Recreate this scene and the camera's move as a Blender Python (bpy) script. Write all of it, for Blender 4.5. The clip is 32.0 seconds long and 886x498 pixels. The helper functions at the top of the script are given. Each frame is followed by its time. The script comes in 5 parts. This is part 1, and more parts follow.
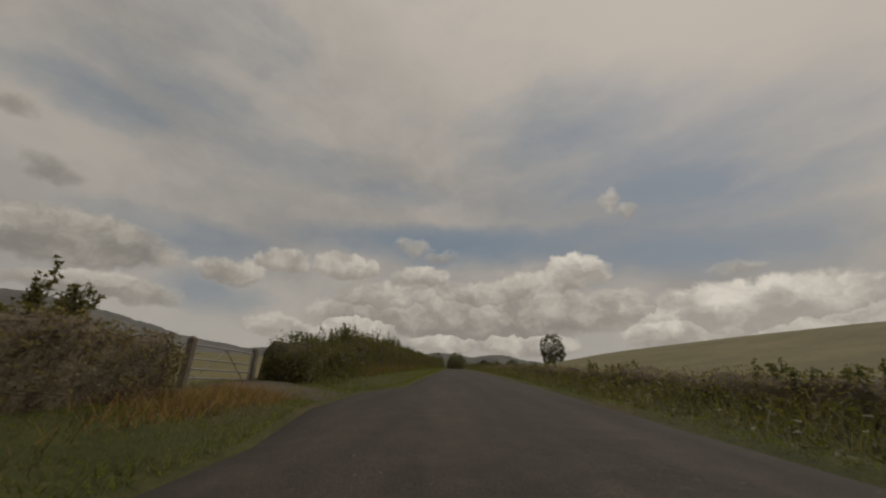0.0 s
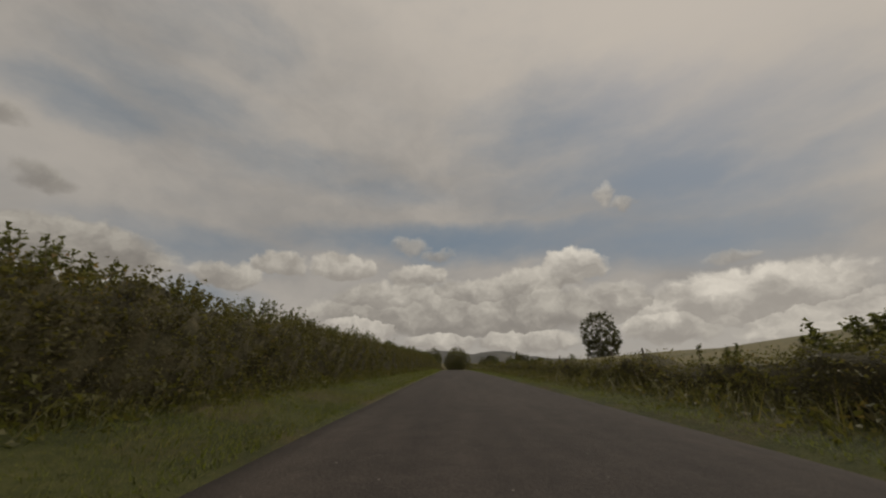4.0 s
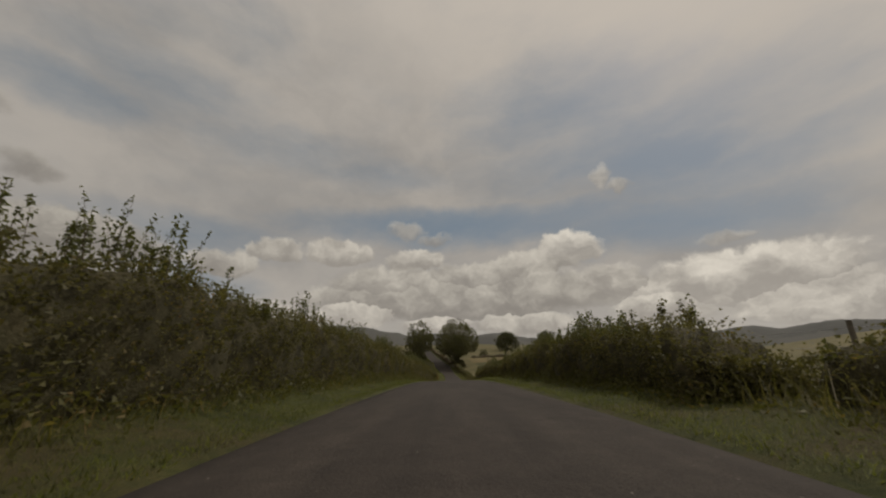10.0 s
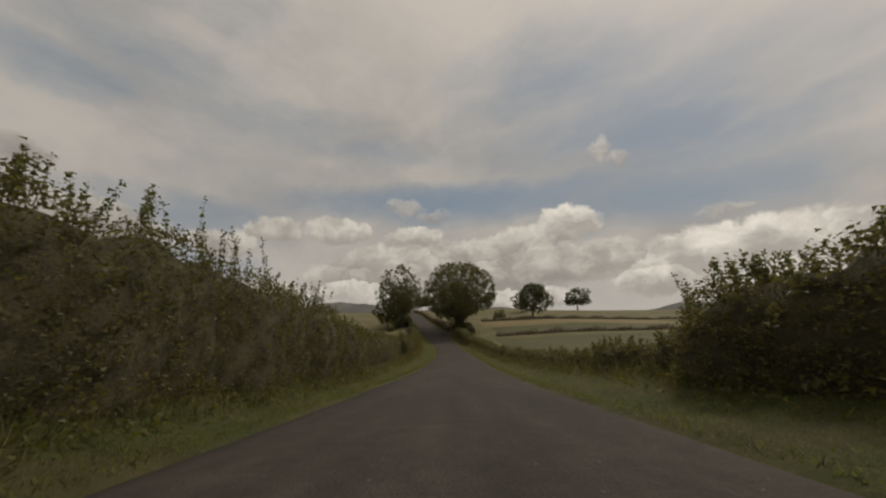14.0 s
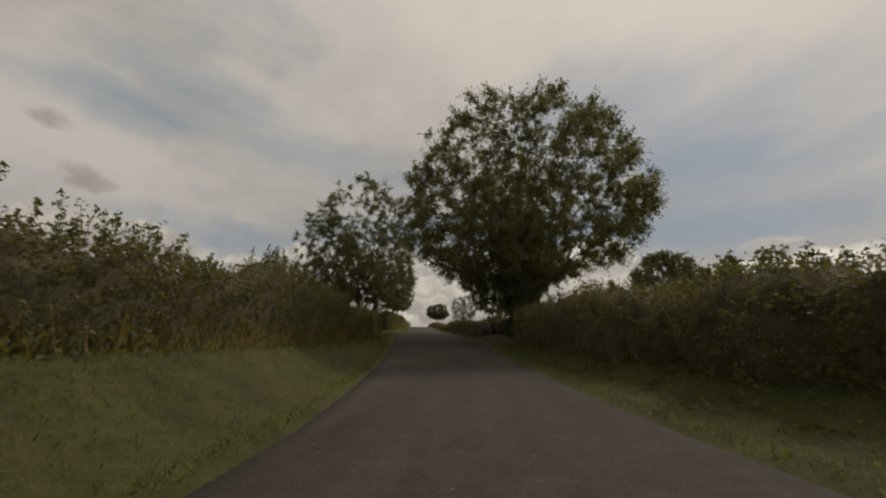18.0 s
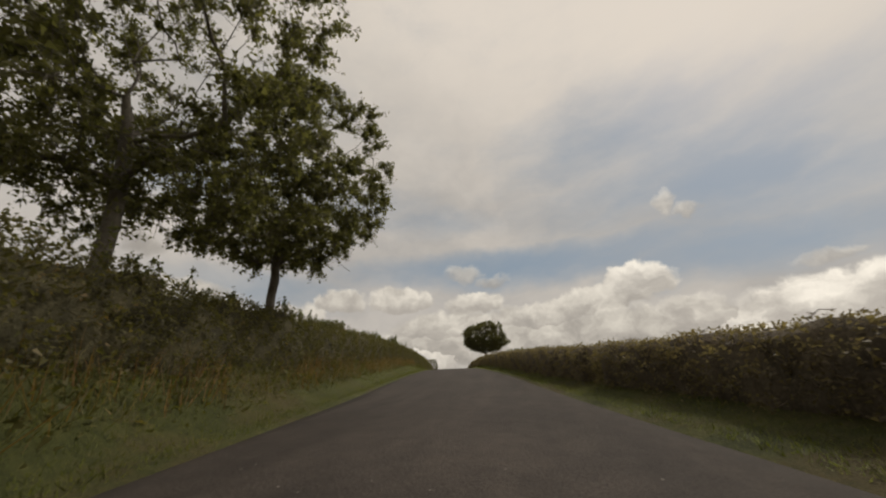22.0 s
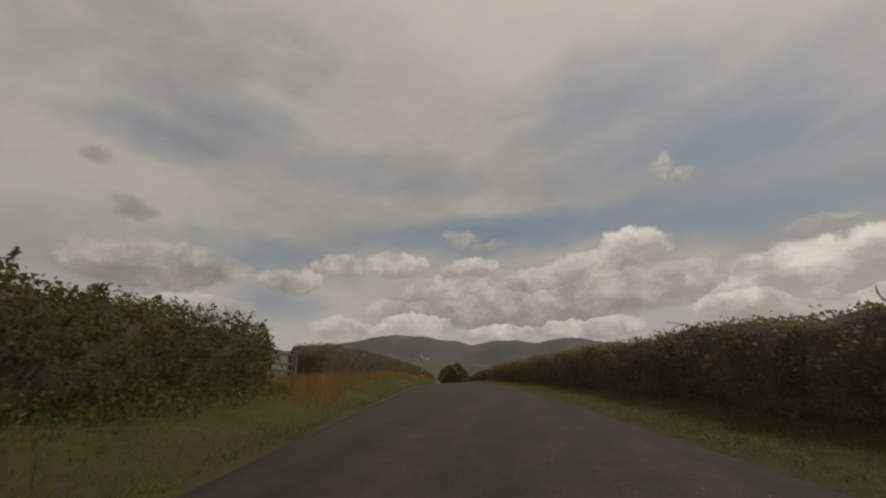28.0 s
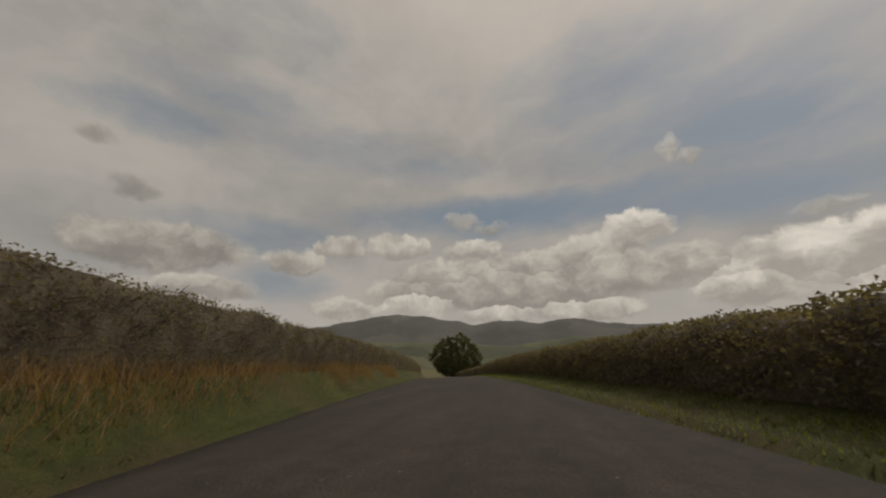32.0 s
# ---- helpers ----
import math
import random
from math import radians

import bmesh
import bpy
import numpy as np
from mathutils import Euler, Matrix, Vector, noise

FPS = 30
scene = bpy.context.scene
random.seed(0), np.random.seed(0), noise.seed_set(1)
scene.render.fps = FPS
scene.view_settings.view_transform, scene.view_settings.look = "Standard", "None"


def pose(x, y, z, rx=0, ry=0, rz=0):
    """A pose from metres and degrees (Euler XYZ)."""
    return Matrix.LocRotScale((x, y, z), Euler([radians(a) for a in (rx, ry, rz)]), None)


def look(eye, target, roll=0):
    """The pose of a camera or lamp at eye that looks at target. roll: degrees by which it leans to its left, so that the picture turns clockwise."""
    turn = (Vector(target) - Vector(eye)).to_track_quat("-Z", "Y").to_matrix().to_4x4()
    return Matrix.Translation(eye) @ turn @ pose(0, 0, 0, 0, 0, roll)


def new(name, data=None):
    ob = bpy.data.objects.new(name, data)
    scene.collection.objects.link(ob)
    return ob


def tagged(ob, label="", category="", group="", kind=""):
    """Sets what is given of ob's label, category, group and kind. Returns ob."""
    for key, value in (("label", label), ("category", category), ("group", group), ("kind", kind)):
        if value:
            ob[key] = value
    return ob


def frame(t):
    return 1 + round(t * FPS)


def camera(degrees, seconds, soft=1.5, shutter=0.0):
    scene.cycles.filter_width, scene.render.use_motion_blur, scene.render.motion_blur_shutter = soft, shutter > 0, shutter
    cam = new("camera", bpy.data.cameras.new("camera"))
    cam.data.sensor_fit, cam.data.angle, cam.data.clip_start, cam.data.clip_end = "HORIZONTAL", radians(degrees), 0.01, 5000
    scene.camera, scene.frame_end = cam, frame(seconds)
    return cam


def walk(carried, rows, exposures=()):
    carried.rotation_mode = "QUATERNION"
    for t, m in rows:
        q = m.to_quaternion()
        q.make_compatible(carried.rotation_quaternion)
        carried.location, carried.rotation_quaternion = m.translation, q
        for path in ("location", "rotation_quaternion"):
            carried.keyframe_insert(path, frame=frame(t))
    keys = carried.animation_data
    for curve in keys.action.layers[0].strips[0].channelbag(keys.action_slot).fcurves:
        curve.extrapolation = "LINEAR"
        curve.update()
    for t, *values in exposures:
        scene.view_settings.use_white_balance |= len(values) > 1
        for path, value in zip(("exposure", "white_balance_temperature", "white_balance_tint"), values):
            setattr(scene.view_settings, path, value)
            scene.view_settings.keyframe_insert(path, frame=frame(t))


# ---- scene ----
cam = camera(100.7, 32.0, soft=2.2, shutter=0.03)
# seconds, place, yaw, pitch and roll
WAY = [
    (0.0, 0.00, 0.00, 1.00, 0.21, 20.36, -1.18), (0.5, 0.22, 9.48, 1.49, 0.37, 20.32, -0.70), (1.0, 0.47, 18.97, 1.99, -0.12, 20.05, -1.42),
    (1.5, 0.72, 28.45, 2.48, -0.77, 20.66, -0.43), (2.0, 0.99, 37.94, 2.97, -0.65, 20.09, -0.49), (2.5, 1.25, 47.42, 3.44, -0.16, 20.24, 0.45),
    (3.0, 1.48, 56.91, 3.91, 0.37, 19.78, 0.42), (3.5, 1.70, 66.39, 4.36, 0.43, 20.15, 0.79), (4.0, 1.90, 75.88, 4.81, 0.31, 20.04, 0.50),
    (4.5, 2.10, 85.37, 5.25, 0.19, 19.92, 0.20), (5.0, 2.32, 94.86, 5.67, 0.07, 19.81, -0.09), (5.5, 2.54, 104.34, 6.08, -0.05, 19.70, -0.39),
    (6.0, 2.77, 113.83, 6.48, -0.20, 19.66, -0.60), (6.5, 3.00, 123.32, 6.87, -0.17, 19.39, -0.32), (7.0, 3.22, 132.81, 7.27, 0.11, 19.96, -0.08),
    (7.5, 3.43, 142.30, 7.67, 0.53, 19.61, 0.03), (8.0, 3.65, 151.79, 8.06, 0.21, 19.81, 0.12), (8.5, 3.86, 161.28, 8.43, -0.02, 20.02, 0.22),
    (9.0, 4.08, 170.77, 8.75, -0.09, 19.09, 0.30), (9.5, 4.31, 180.27, 8.99, -0.06, 18.65, 1.00), (10.0, 4.53, 189.76, 9.12, 0.02, 17.60, 1.44),
    (10.5, 4.76, 199.26, 9.15, 0.26, 17.16, 1.33), (11.0, 4.98, 208.76, 9.08, 0.14, 15.90, 1.18), (11.5, 5.21, 218.25, 8.92, 0.09, 16.85, 1.72),
    (12.0, 5.46, 227.75, 8.68, -0.32, 15.63, 1.45), (12.5, 5.71, 237.24, 8.34, -0.31, 15.12, 2.08), (13.0, 5.96, 246.72, 7.90, -0.25, 13.48, 3.67),
    (13.5, 6.21, 256.21, 7.41, -0.03, 13.95, 2.69), (14.0, 6.45, 265.69, 6.88, 0.15, 13.94, 2.43), (14.5, 6.68, 275.17, 6.38, -0.13, 13.74, 2.30),
    (15.0, 6.90, 284.66, 5.95, 0.04, 14.70, 2.11), (15.5, 7.09, 294.16, 5.63, 0.21, 15.66, 1.92), (16.0, 7.24, 303.65, 5.46, 0.37, 16.62, 1.73),
    (16.5, 7.33, 313.15, 5.43, 0.54, 17.59, 1.54), (17.0, 7.31, 322.65, 5.53, 0.81, 20.01, 1.63), (17.5, 7.12, 332.14, 5.80, 2.04, 17.30, 0.61),
    (18.0, 6.70, 341.62, 6.26, 3.97, 18.64, 0.03), (18.5, 6.05, 351.07, 7.00, 7.22, 22.76, -0.29), (19.0, 5.16, 360.47, 8.07, 9.06, 27.85, -0.44),
    (19.5, 4.09, 369.82, 9.33, 9.56, 27.72, -0.43), (20.0, 2.92, 379.16, 10.62, 8.90, 25.02, -0.26), (20.5, 1.66, 388.50, 11.86, 8.53, 23.57, 0.15),
    (21.0, 0.35, 397.84, 12.98, 10.01, 23.02, 0.95), (21.5, -0.99, 407.18, 14.07, 9.86, 22.53, 2.40), (22.0, -2.36, 416.51, 15.22, 9.77, 24.61, 2.21),
    (22.5, -3.75, 425.83, 16.44, 10.02, 25.15, 2.06), (23.0, -5.15, 435.13, 17.76, 10.25, 27.37, 2.83), (23.5, -6.54, 444.43, 19.10, 10.18, 25.47, 1.77),
    (24.0, -7.93, 453.75, 20.38, 9.83, 24.98, 2.20), (24.5, -9.30, 463.07, 21.56, 9.28, 23.93, 2.20), (25.0, -10.66, 472.41, 22.63, 9.62, 23.08, 2.47),
    (25.5, -12.01, 481.77, 23.60, 9.89, 22.71, 3.95), (26.0, -13.35, 491.13, 24.48, 9.24, 22.79, 1.51), (26.5, -14.68, 500.50, 25.27, 9.60, 21.96, 2.33),
    (27.0, -16.01, 509.88, 25.94, 9.48, 21.04, 2.34), (27.5, -17.32, 519.28, 26.47, 9.35, 20.11, 2.34), (28.0, -18.62, 528.68, 26.86, 9.23, 19.19, 2.35),
    (28.5, -19.90, 538.09, 27.11, 9.10, 18.26, 2.35), (29.0, -21.17, 547.50, 27.22, 8.88, 17.35, 1.78), (29.5, -22.43, 556.92, 27.23, 8.74, 16.69, 2.12),
    (30.0, -23.70, 566.33, 27.17, 9.01, 16.04, 2.66), (30.5, -24.98, 575.75, 27.07, 9.39, 17.26, 2.90), (31.0, -26.28, 585.16, 26.95, 9.17, 16.30, 2.09),
    (31.5, -27.59, 594.57, 26.82, 9.62, 16.49, 1.44), (32.0, -28.92, 603.97, 26.68, 9.45, 16.32, 2.05),
]
walk(cam, [(t, pose(x, y, z, 90 + pitch, roll, yaw)) for t, x, y, z, yaw, pitch, roll in WAY],
     [(0, -0.08), (9, -0.03), (13, 0.0), (14, 0.16), (17, 0.17), (18, 0.3), (19, 0.70), (20, 0.65), (21, 0.58), (22, 0.48), (23, 0.27), (24, 0.0), (26, 0.0), (32, 0.0)])

# ---------------------------------------------------------------- world, sun
SUN_AZ, SUN_EL = 48.0, 52.0          # degrees right of the first heading, degrees up


class Nodes:
    """Small helper to write node trees."""

    def __init__(self, tree):
        self.tree = tree
        tree.nodes.clear()

    def add(self, kind, **values):
        n = self.tree.nodes.new(kind)
        for key, value in values.items():
            setattr(n, key, value)
        return n

    def put(self, socket, value):
        if hasattr(value, "is_output"):
            self.tree.links.new(value, socket)
        else:
            socket.default_value = value

    def math(self, op, a, b=0.0, c=0.0, clamp=False):
        n = self.add("ShaderNodeMath", operation=op, use_clamp=clamp)
        for k, v in enumerate((a, b, c)):
            self.put(n.inputs[k], v)
        return n.outputs[0]

    def vec(self, op, a, b=(0, 0, 0), out=0):
        n = self.add("ShaderNodeVectorMath", operation=op)
        self.put(n.inputs[0], a)
        self.put(n.inputs[1], b)
        return n.outputs[out]

    def mix(self, f, a, b, blend="MIX"):
        n = self.add("ShaderNodeMix", data_type="RGBA", blend_type=blend)
        self.put(n.inputs[0], f)
        self.put(n.inputs[6], a)
        self.put(n.inputs[7], b)
        return n.outputs[2]

    def noise(self, vector, scale, detail=4.0, rough=0.55, distortion=0.0, color=False):
        n = self.add("ShaderNodeTexNoise")
        self.put(n.inputs["Vector"], vector)
        n.inputs["Scale"].default_value = scale
        n.inputs["Detail"].default_value = detail
        n.inputs["Roughness"].default_value = rough
        n.inputs["Distortion"].default_value = distortion
        return n.outputs[1 if color else 0]

    def step(self, x, lo, hi):
        n = self.add("ShaderNodeMapRange", interpolation_type="SMOOTHSTEP")
        self.put(n.inputs[0], x)
        n.inputs[1].default_value, n.inputs[2].default_value = lo, hi
        return n.outputs[0]

    def ramp(self, x, stops):
        n = self.add("ShaderNodeValToRGB")
        r = n.color_ramp
        r.elements[0].position, r.elements[0].color = stops[0][0], (*stops[0][1], 1)
        r.elements[1].position, r.elements[1].color = stops[-1][0], (*stops[-1][1], 1)
        for p, c in stops[1:-1]:
            r.elements.new(p).color = (*c, 1)
        self.put(n.inputs[0], x)
        return n.outputs[0]


# clouds: azimuth and elevation of the middle, half width, half height (degrees), brightness of the top
LOW_CLOUDS = [
    (4, 9.6, 25, 3.6, 0.80), (-9, 12.2, 8, 2.4, 0.86), (5, 12.8, 8, 2.2, 0.86), (-48, 14.4, 10, 3.0, 0.70), (-31.5, 14.0, 4.6, 1.8, 0.82),
    (25.5, 10.8, 5, 2.4, 0.96), (39, 9.4, 13, 3.2, 1.08), (31, 6.6, 6, 2.4, 1.0), (47, 6.2, 9, 2.8, 1.08), (-24, 7.4, 5, 1.5, 1.0),
    (-12.5, 7.6, 6, 1.9, 1.10), (-0.5, 5.6, 6, 1.3, 1.06), (12, 5.6, 8, 1.5, 0.98), (-44, 9.4, 8, 1.6, 0.80),
]
HIGH_CLOUDS = [
    (14.5, 14.2, 8, 2.0, 0.86), (19.6, 15.6, 4.6, 3.1, 1.02), (-3.8, 15.4, 4.6, 1.9, 0.95), (-15.8, 16.4, 5.2, 2.1, 0.95), (-25.5, 16.2, 3.8, 2.0, 0.9),
]
WISPS = [
    (-5.6, 20.6, 3.2, 1.3, 0.90), (-1.2, 19.2, 3.2, 0.9, 0.84), (26.2, 25.6, 1.5, 1.7, 1.0), (28.6, 23.9, 2.0, 0.8, 0.92), (-51.5, 21.2, 2.8, 1.2, 0.62),
    (-56, 26, 3, 1.2, 0.72), (40, 14.6, 3.4, 0.7, 0.95),
]
# thin places in the high veil, where the sky shows: azimuth, elevation, half width, half height, strength
CLEARINGS = [
    (33, 29, 25, 7.0, 0.75), (35, 26.5, 13, 4.4, 1.0), (24, 36.5, 20, 7.5, 0.72), (5, 20.3, 27, 3.1, 0.95), (34, 17.5, 18, 3.8, 0.85), (40, 22.8, 17, 4.2, 0.7),
    (-50, 29.5, 9, 2.6, 0.55), (-41, 34.5, 13, 4.0, 0.42), (-24, 30, 14, 3.5, 0.4), (-38, 44, 13, 5, 0.32), (-36, 17.2, 14, 2.8, 0.6), (-32, 11, 7, 2.6, 0.7), (-13, 28.5, 16, 2.6, 0.42),
]


def make_sky():
    world = bpy.data.worlds.new("sky")
    world.use_nodes = True
    scene.world = world
    n = Nodes(world.node_tree)
    sky = n.add("ShaderNodeTexSky", sky_type="NISHITA", sun_disc=False)
    sky.sun_elevation, sky.sun_rotation = radians(SUN_EL), radians(SUN_AZ)
    sky.dust_density, sky.altitude = 3.0, 100.0
    d = n.add("ShaderNodeTexCoord").outputs["Generated"]
    xyz = n.add("ShaderNodeSeparateXYZ")
    n.put(xyz.inputs[0], d)
    az = n.math("MULTIPLY", n.math("ARCTAN2", xyz.outputs[0], xyz.outputs[1]), 57.2958)
    el = n.math("MULTIPLY", n.math("ARCSINE", xyz.outputs[2]), 57.2958)
    flat = n.add("ShaderNodeCombineXYZ")
    n.put(flat.inputs[0], az)
    n.put(flat.inputs[1], el)
    flat = flat.outputs[0]

    def bend_by(where, scale, detail, amount):
        t = n.vec("SUBTRACT", n.noise(flat, scale, detail, 0.58, color=True), (0.5, 0.5, 0.5))
        return n.vec("ADD", where, n.vec("MULTIPLY", t, (*amount, 0)))

    bent = bend_by(flat, 0.16, 4, (5.0, 3.0))
    puffy = bend_by(bent, 0.5, 5, (2.4, 1.9))
    soft = bend_by(flat, 0.05, 5, (15, 8))

    def field(where, a, e, w, h, flat_foot=1.0):
        v = n.vec("MULTIPLY", n.vec("SUBTRACT", where, (a, e, 0)), (1 / w, 1 / h, 0))
        if flat_foot != 1.0:
            v = n.vec("MINIMUM", v, n.vec("MULTIPLY", v, (1.0, flat_foot, 0)))
        return v, n.math("SUBTRACT", 1.0, n.vec("DOT_PRODUCT", v, v, out=1))

    # high veil with thin places
    thin = 0.0
    for a, e, w, h, k in CLEARINGS:
        _, m = field(soft, a, e, w * 1.3, h * 1.3)
        thin = n.math("MAXIMUM", thin, n.math("MULTIPLY", n.math("MAXIMUM", m, 0.0), k))
    streak = n.noise(n.vec("MULTIPLY", soft, (0.35, 1.0, 0)), 0.12, 6, 0.6)
    fine = n.noise(n.vec("MULTIPLY", bent, (0.35, 1.0, 0)), 0.34, 5, 0.6)
    thin = n.math("ADD", thin, n.math("MULTIPLY", n.math("SUBTRACT", streak, 0.5), 0.75))
    thin = n.math("ADD", thin, n.math("MULTIPLY", n.math("SUBTRACT", fine, 0.5), 0.4))
    veil = n.math("SUBTRACT", 1.0, n.step(thin, -0.1, 1.1))
    blue = n.mix(1.0, sky.outputs[0], (0.045, 0.040, 0.036, 1), "MULTIPLY")
    blue = n.mix(0.7, blue, (0.190, 0.246, 0.296, 1))
    shade = n.noise(n.vec("MULTIPLY", soft, (0.6, 1.0, 0)), 0.07, 5, 0.6)
    high = n.mix(n.step(shade, 0.3, 0.7), (0.300, 0.280, 0.257, 1), (0.415, 0.378, 0.334, 1))
    high = n.mix(n.math("MULTIPLY", n.step(n.math("ADD", n.math("MULTIPLY", az, 0.32), el), 24, 60), 0.95), high, (0.545, 0.487, 0.42, 1))
    out = n.mix(n.math("MULTIPLY", veil, 0.97), blue, high)
    # bright haze low over the land
    out = n.mix(n.math("MULTIPLY", n.math("SUBTRACT", 1.0, n.step(el, 1, 14)), 0.62), out, (0.44, 0.405, 0.355, 1))

    def pile(out, clouds, where, edge, full, foot=1.7, solid=0.96):
        mass, height, bright = -2.0, 0.0, 0.9
        for a, e, w, h, b in clouds:
            v, m = field(where, a, e, w * 1.12, h * 1.3, foot)
            sep = n.add("ShaderNodeSeparateXYZ")
            n.put(sep.inputs[0], v)
            over = n.math("GREATER_THAN", m, mass)
            height = n.math("ADD", n.math("MULTIPLY", height, n.math("SUBTRACT", 1.0, over)), n.math("MULTIPLY", sep.outputs[1], over))
            bright = n.math("ADD", n.math("MULTIPLY", bright, n.math("SUBTRACT", 1.0, over)), n.math("MULTIPLY", over, b))
            mass = n.math("MAXIMUM", mass, m)
        grain = n.noise(n.vec("MULTIPLY", puffy, (0.75, 1.0, 0)), 0.3, 7, 0.6)
        lit = n.math("ADD", n.math("MULTIPLY", height, 0.45), n.math("MULTIPLY", n.math("SUBTRACT", grain, 0.5), 2.4))
        lit = n.step(lit, -0.5, 0.95)
        col = n.mix(lit, (0.315, 0.287, 0.252, 1), (0.69, 0.635, 0.545, 1))
        col = n.vec("SCALE", col)
        n.put(col.node.inputs["Scale"], bright)
        mask = n.step(n.math("ADD", mass, n.math("MULTIPLY", n.math("SUBTRACT", grain, 0.5), 0.9)), edge, full)
        return n.mix(n.math("MULTIPLY", mask, solid), out, col)

    out = pile(out, WISPS, puffy, 0.0, 1.0, 1.0, 0.75)
    out = pile(out, HIGH_CLOUDS, puffy, 0.02, 0.4)
    out = pile(out, LOW_CLOUDS, puffy, 0.02, 0.5, 1.2)
    bg = n.add("ShaderNodeBackground")
    n.put(bg.inputs[0], out)
    bg.inputs[1].default_value = 1.0
    end = n.add("ShaderNodeOutputWorld")
    n.put(end.inputs[0], bg.outputs[0])


make_sky()
sun = new("sun", bpy.data.lights.new("sun", "SUN"))
sun.data.energy, sun.data.angle, sun.data.color = 1.4, radians(8), (1.0, 0.93, 0.82)
_a, _e = radians(SUN_AZ), radians(SUN_EL)
sun.matrix_world = look((0, 0, 0), (-math.sin(_a) * math.cos(_e), -math.cos(_a) * math.cos(_e), -math.sin(_e)))


# ---------------------------------------------------------------- materials
def material(name, rough=0.85):
    m = bpy.data.materials.new(name)
    m.use_nodes = True
    n = Nodes(m.node_tree)
    p = n.add("ShaderNodeBsdfPrincipled")
    p.inputs["Roughness"].default_value = rough
    p.inputs["Specular IOR Level"].default_value = 0.25
    end = n.add("ShaderNodeOutputMaterial")
    n.put(end.inputs[0], p.outputs[0])
    return m, n, p, end


def bump(n, p, height, strength, distance):
    b = n.add("ShaderNodeBump")
    b.inputs["Strength"].default_value, b.inputs["Distance"].default_value = strength, distance
    n.put(b.inputs["Height"], height)
    n.put(p.inputs["Normal"], b.outputs[0])


def place(n):
    return n.add("ShaderNodeNewGeometry").outputs["Position"]


def leafy(name, dark, light, thru=0.3, odd=None):
    """Leaves: each one its own shade, a little light through them."""
    m, n, p, end = material(name, 0.55)
    geo = n.add("ShaderNodeNewGeometry")
    f = geo.outputs["Random Per Island"]
    patch = n.noise(geo.outputs["Position"], 0.5, 3)
    f2 = n.math("ADD", n.math("MULTIPLY", f, 0.6), n.math("MULTIPLY", patch, 0.5), clamp=True)
    stops = [(0.15, dark), (0.85, light)]
    if odd:
        stops = [(0.15, dark), (0.8, light), (0.97, odd)]
    col = n.ramp(f2, stops)
    n.put(p.inputs["Base Color"], col)
    t = n.add("ShaderNodeBsdfTranslucent")
    n.put(t.inputs[0], n.mix(1.0, col, (1.3, 1.35, 0.7, 1), "MULTIPLY"))
    mx = n.add("ShaderNodeMixShader")
    mx.inputs[0].default_value = thru
    n.put(mx.inputs[1], p.outputs[0])
    n.put(mx.inputs[2], t.outputs[0])
    n.put(end.inputs[0], mx.outputs[0])
    return m


def mottled(name, stops, scale, rough=0.9, relief=0.0, fine=8.0, spread=1.0):
    m, n, p, end = material(name, rough)
    at = place(n)
    big, small = n.noise(at, scale, 5, 0.6), n.noise(at, scale * fine, 5, 0.65)
    f = n.math("ADD", n.math("MULTIPLY", big, 0.6 * spread), n.math("MULTIPLY", small, 0.4 * spread))
    n.put(p.inputs["Base Color"], n.ramp(f, stops))
    if relief:
        bump(n, p, small, 0.6, relief)
    return m


def asphalt_material():
    m, n, p, end = material("asphalt", 0.88)
    at = place(n)
    grit = n.noise(at, 38, 4, 0.75)
    chips = n.add("ShaderNodeTexVoronoi")
    n.put(chips.inputs["Vector"], at)
    chips.inputs["Scale"].default_value = 26.0
    mid = n.noise(at, 2.2, 5, 0.65)
    big = n.noise(n.vec("MULTIPLY", at, (1.0, 0.10, 1.0)), 1.1, 4, 0.6)
    f = n.math("ADD", n.math("MULTIPLY", grit, 0.55), n.math("ADD", n.math("MULTIPLY", mid, 0.25), n.math("MULTIPLY", big, 0.3)))
    col = n.ramp(f, [(0.36, (0.0168, 0.0133, 0.0110)), (0.55, (0.0420, 0.0337, 0.0277)), (0.76, (0.090, 0.0725, 0.0585))])
    # pale stones here and there in the dressing
    stones = n.add("ShaderNodeTexVoronoi")
    n.put(stones.inputs["Vector"], at)
    stones.inputs["Scale"].default_value = 3.4
    pale = n.math("SUBTRACT", 1.0, n.step(stones.outputs["Distance"], 0.03, 0.055))
    col = n.mix(n.math("MULTIPLY", pale, 0.7), col, (0.26, 0.235, 0.205, 1))
    n.put(p.inputs["Base Color"], col)
    bump(n, p, n.math("ADD", grit, n.math("MULTIPLY", chips.outputs["Distance"], 0.6)), 0.7, 0.012)
    return m


def farmland(name, cell, colours, rough_scale):
    """Patchwork of distant fields and woods."""
    m, n, p, end = material(name, 0.95)
    at = place(n)
    warp = n.vec("ADD", at, n.vec("MULTIPLY", n.noise(at, 0.006, 6, 0.7, color=True), (260, 260, 60)))
    v = n.add("ShaderNodeTexVoronoi")
    n.put(v.inputs["Vector"], n.vec("MULTIPLY", warp, (1, 1, 0.3)))
    v.inputs["Scale"].default_value = cell
    sep = n.add("ShaderNodeSeparateColor")
    n.put(sep.inputs[0], v.outputs["Color"])
    f = n.math("ADD", n.math("MULTIPLY", sep.outputs[0], 0.42), n.math("MULTIPLY", n.noise(warp, rough_scale, 6, 0.65), 0.68))
    n.put(p.inputs["Base Color"], n.ramp(f, colours))
    return m


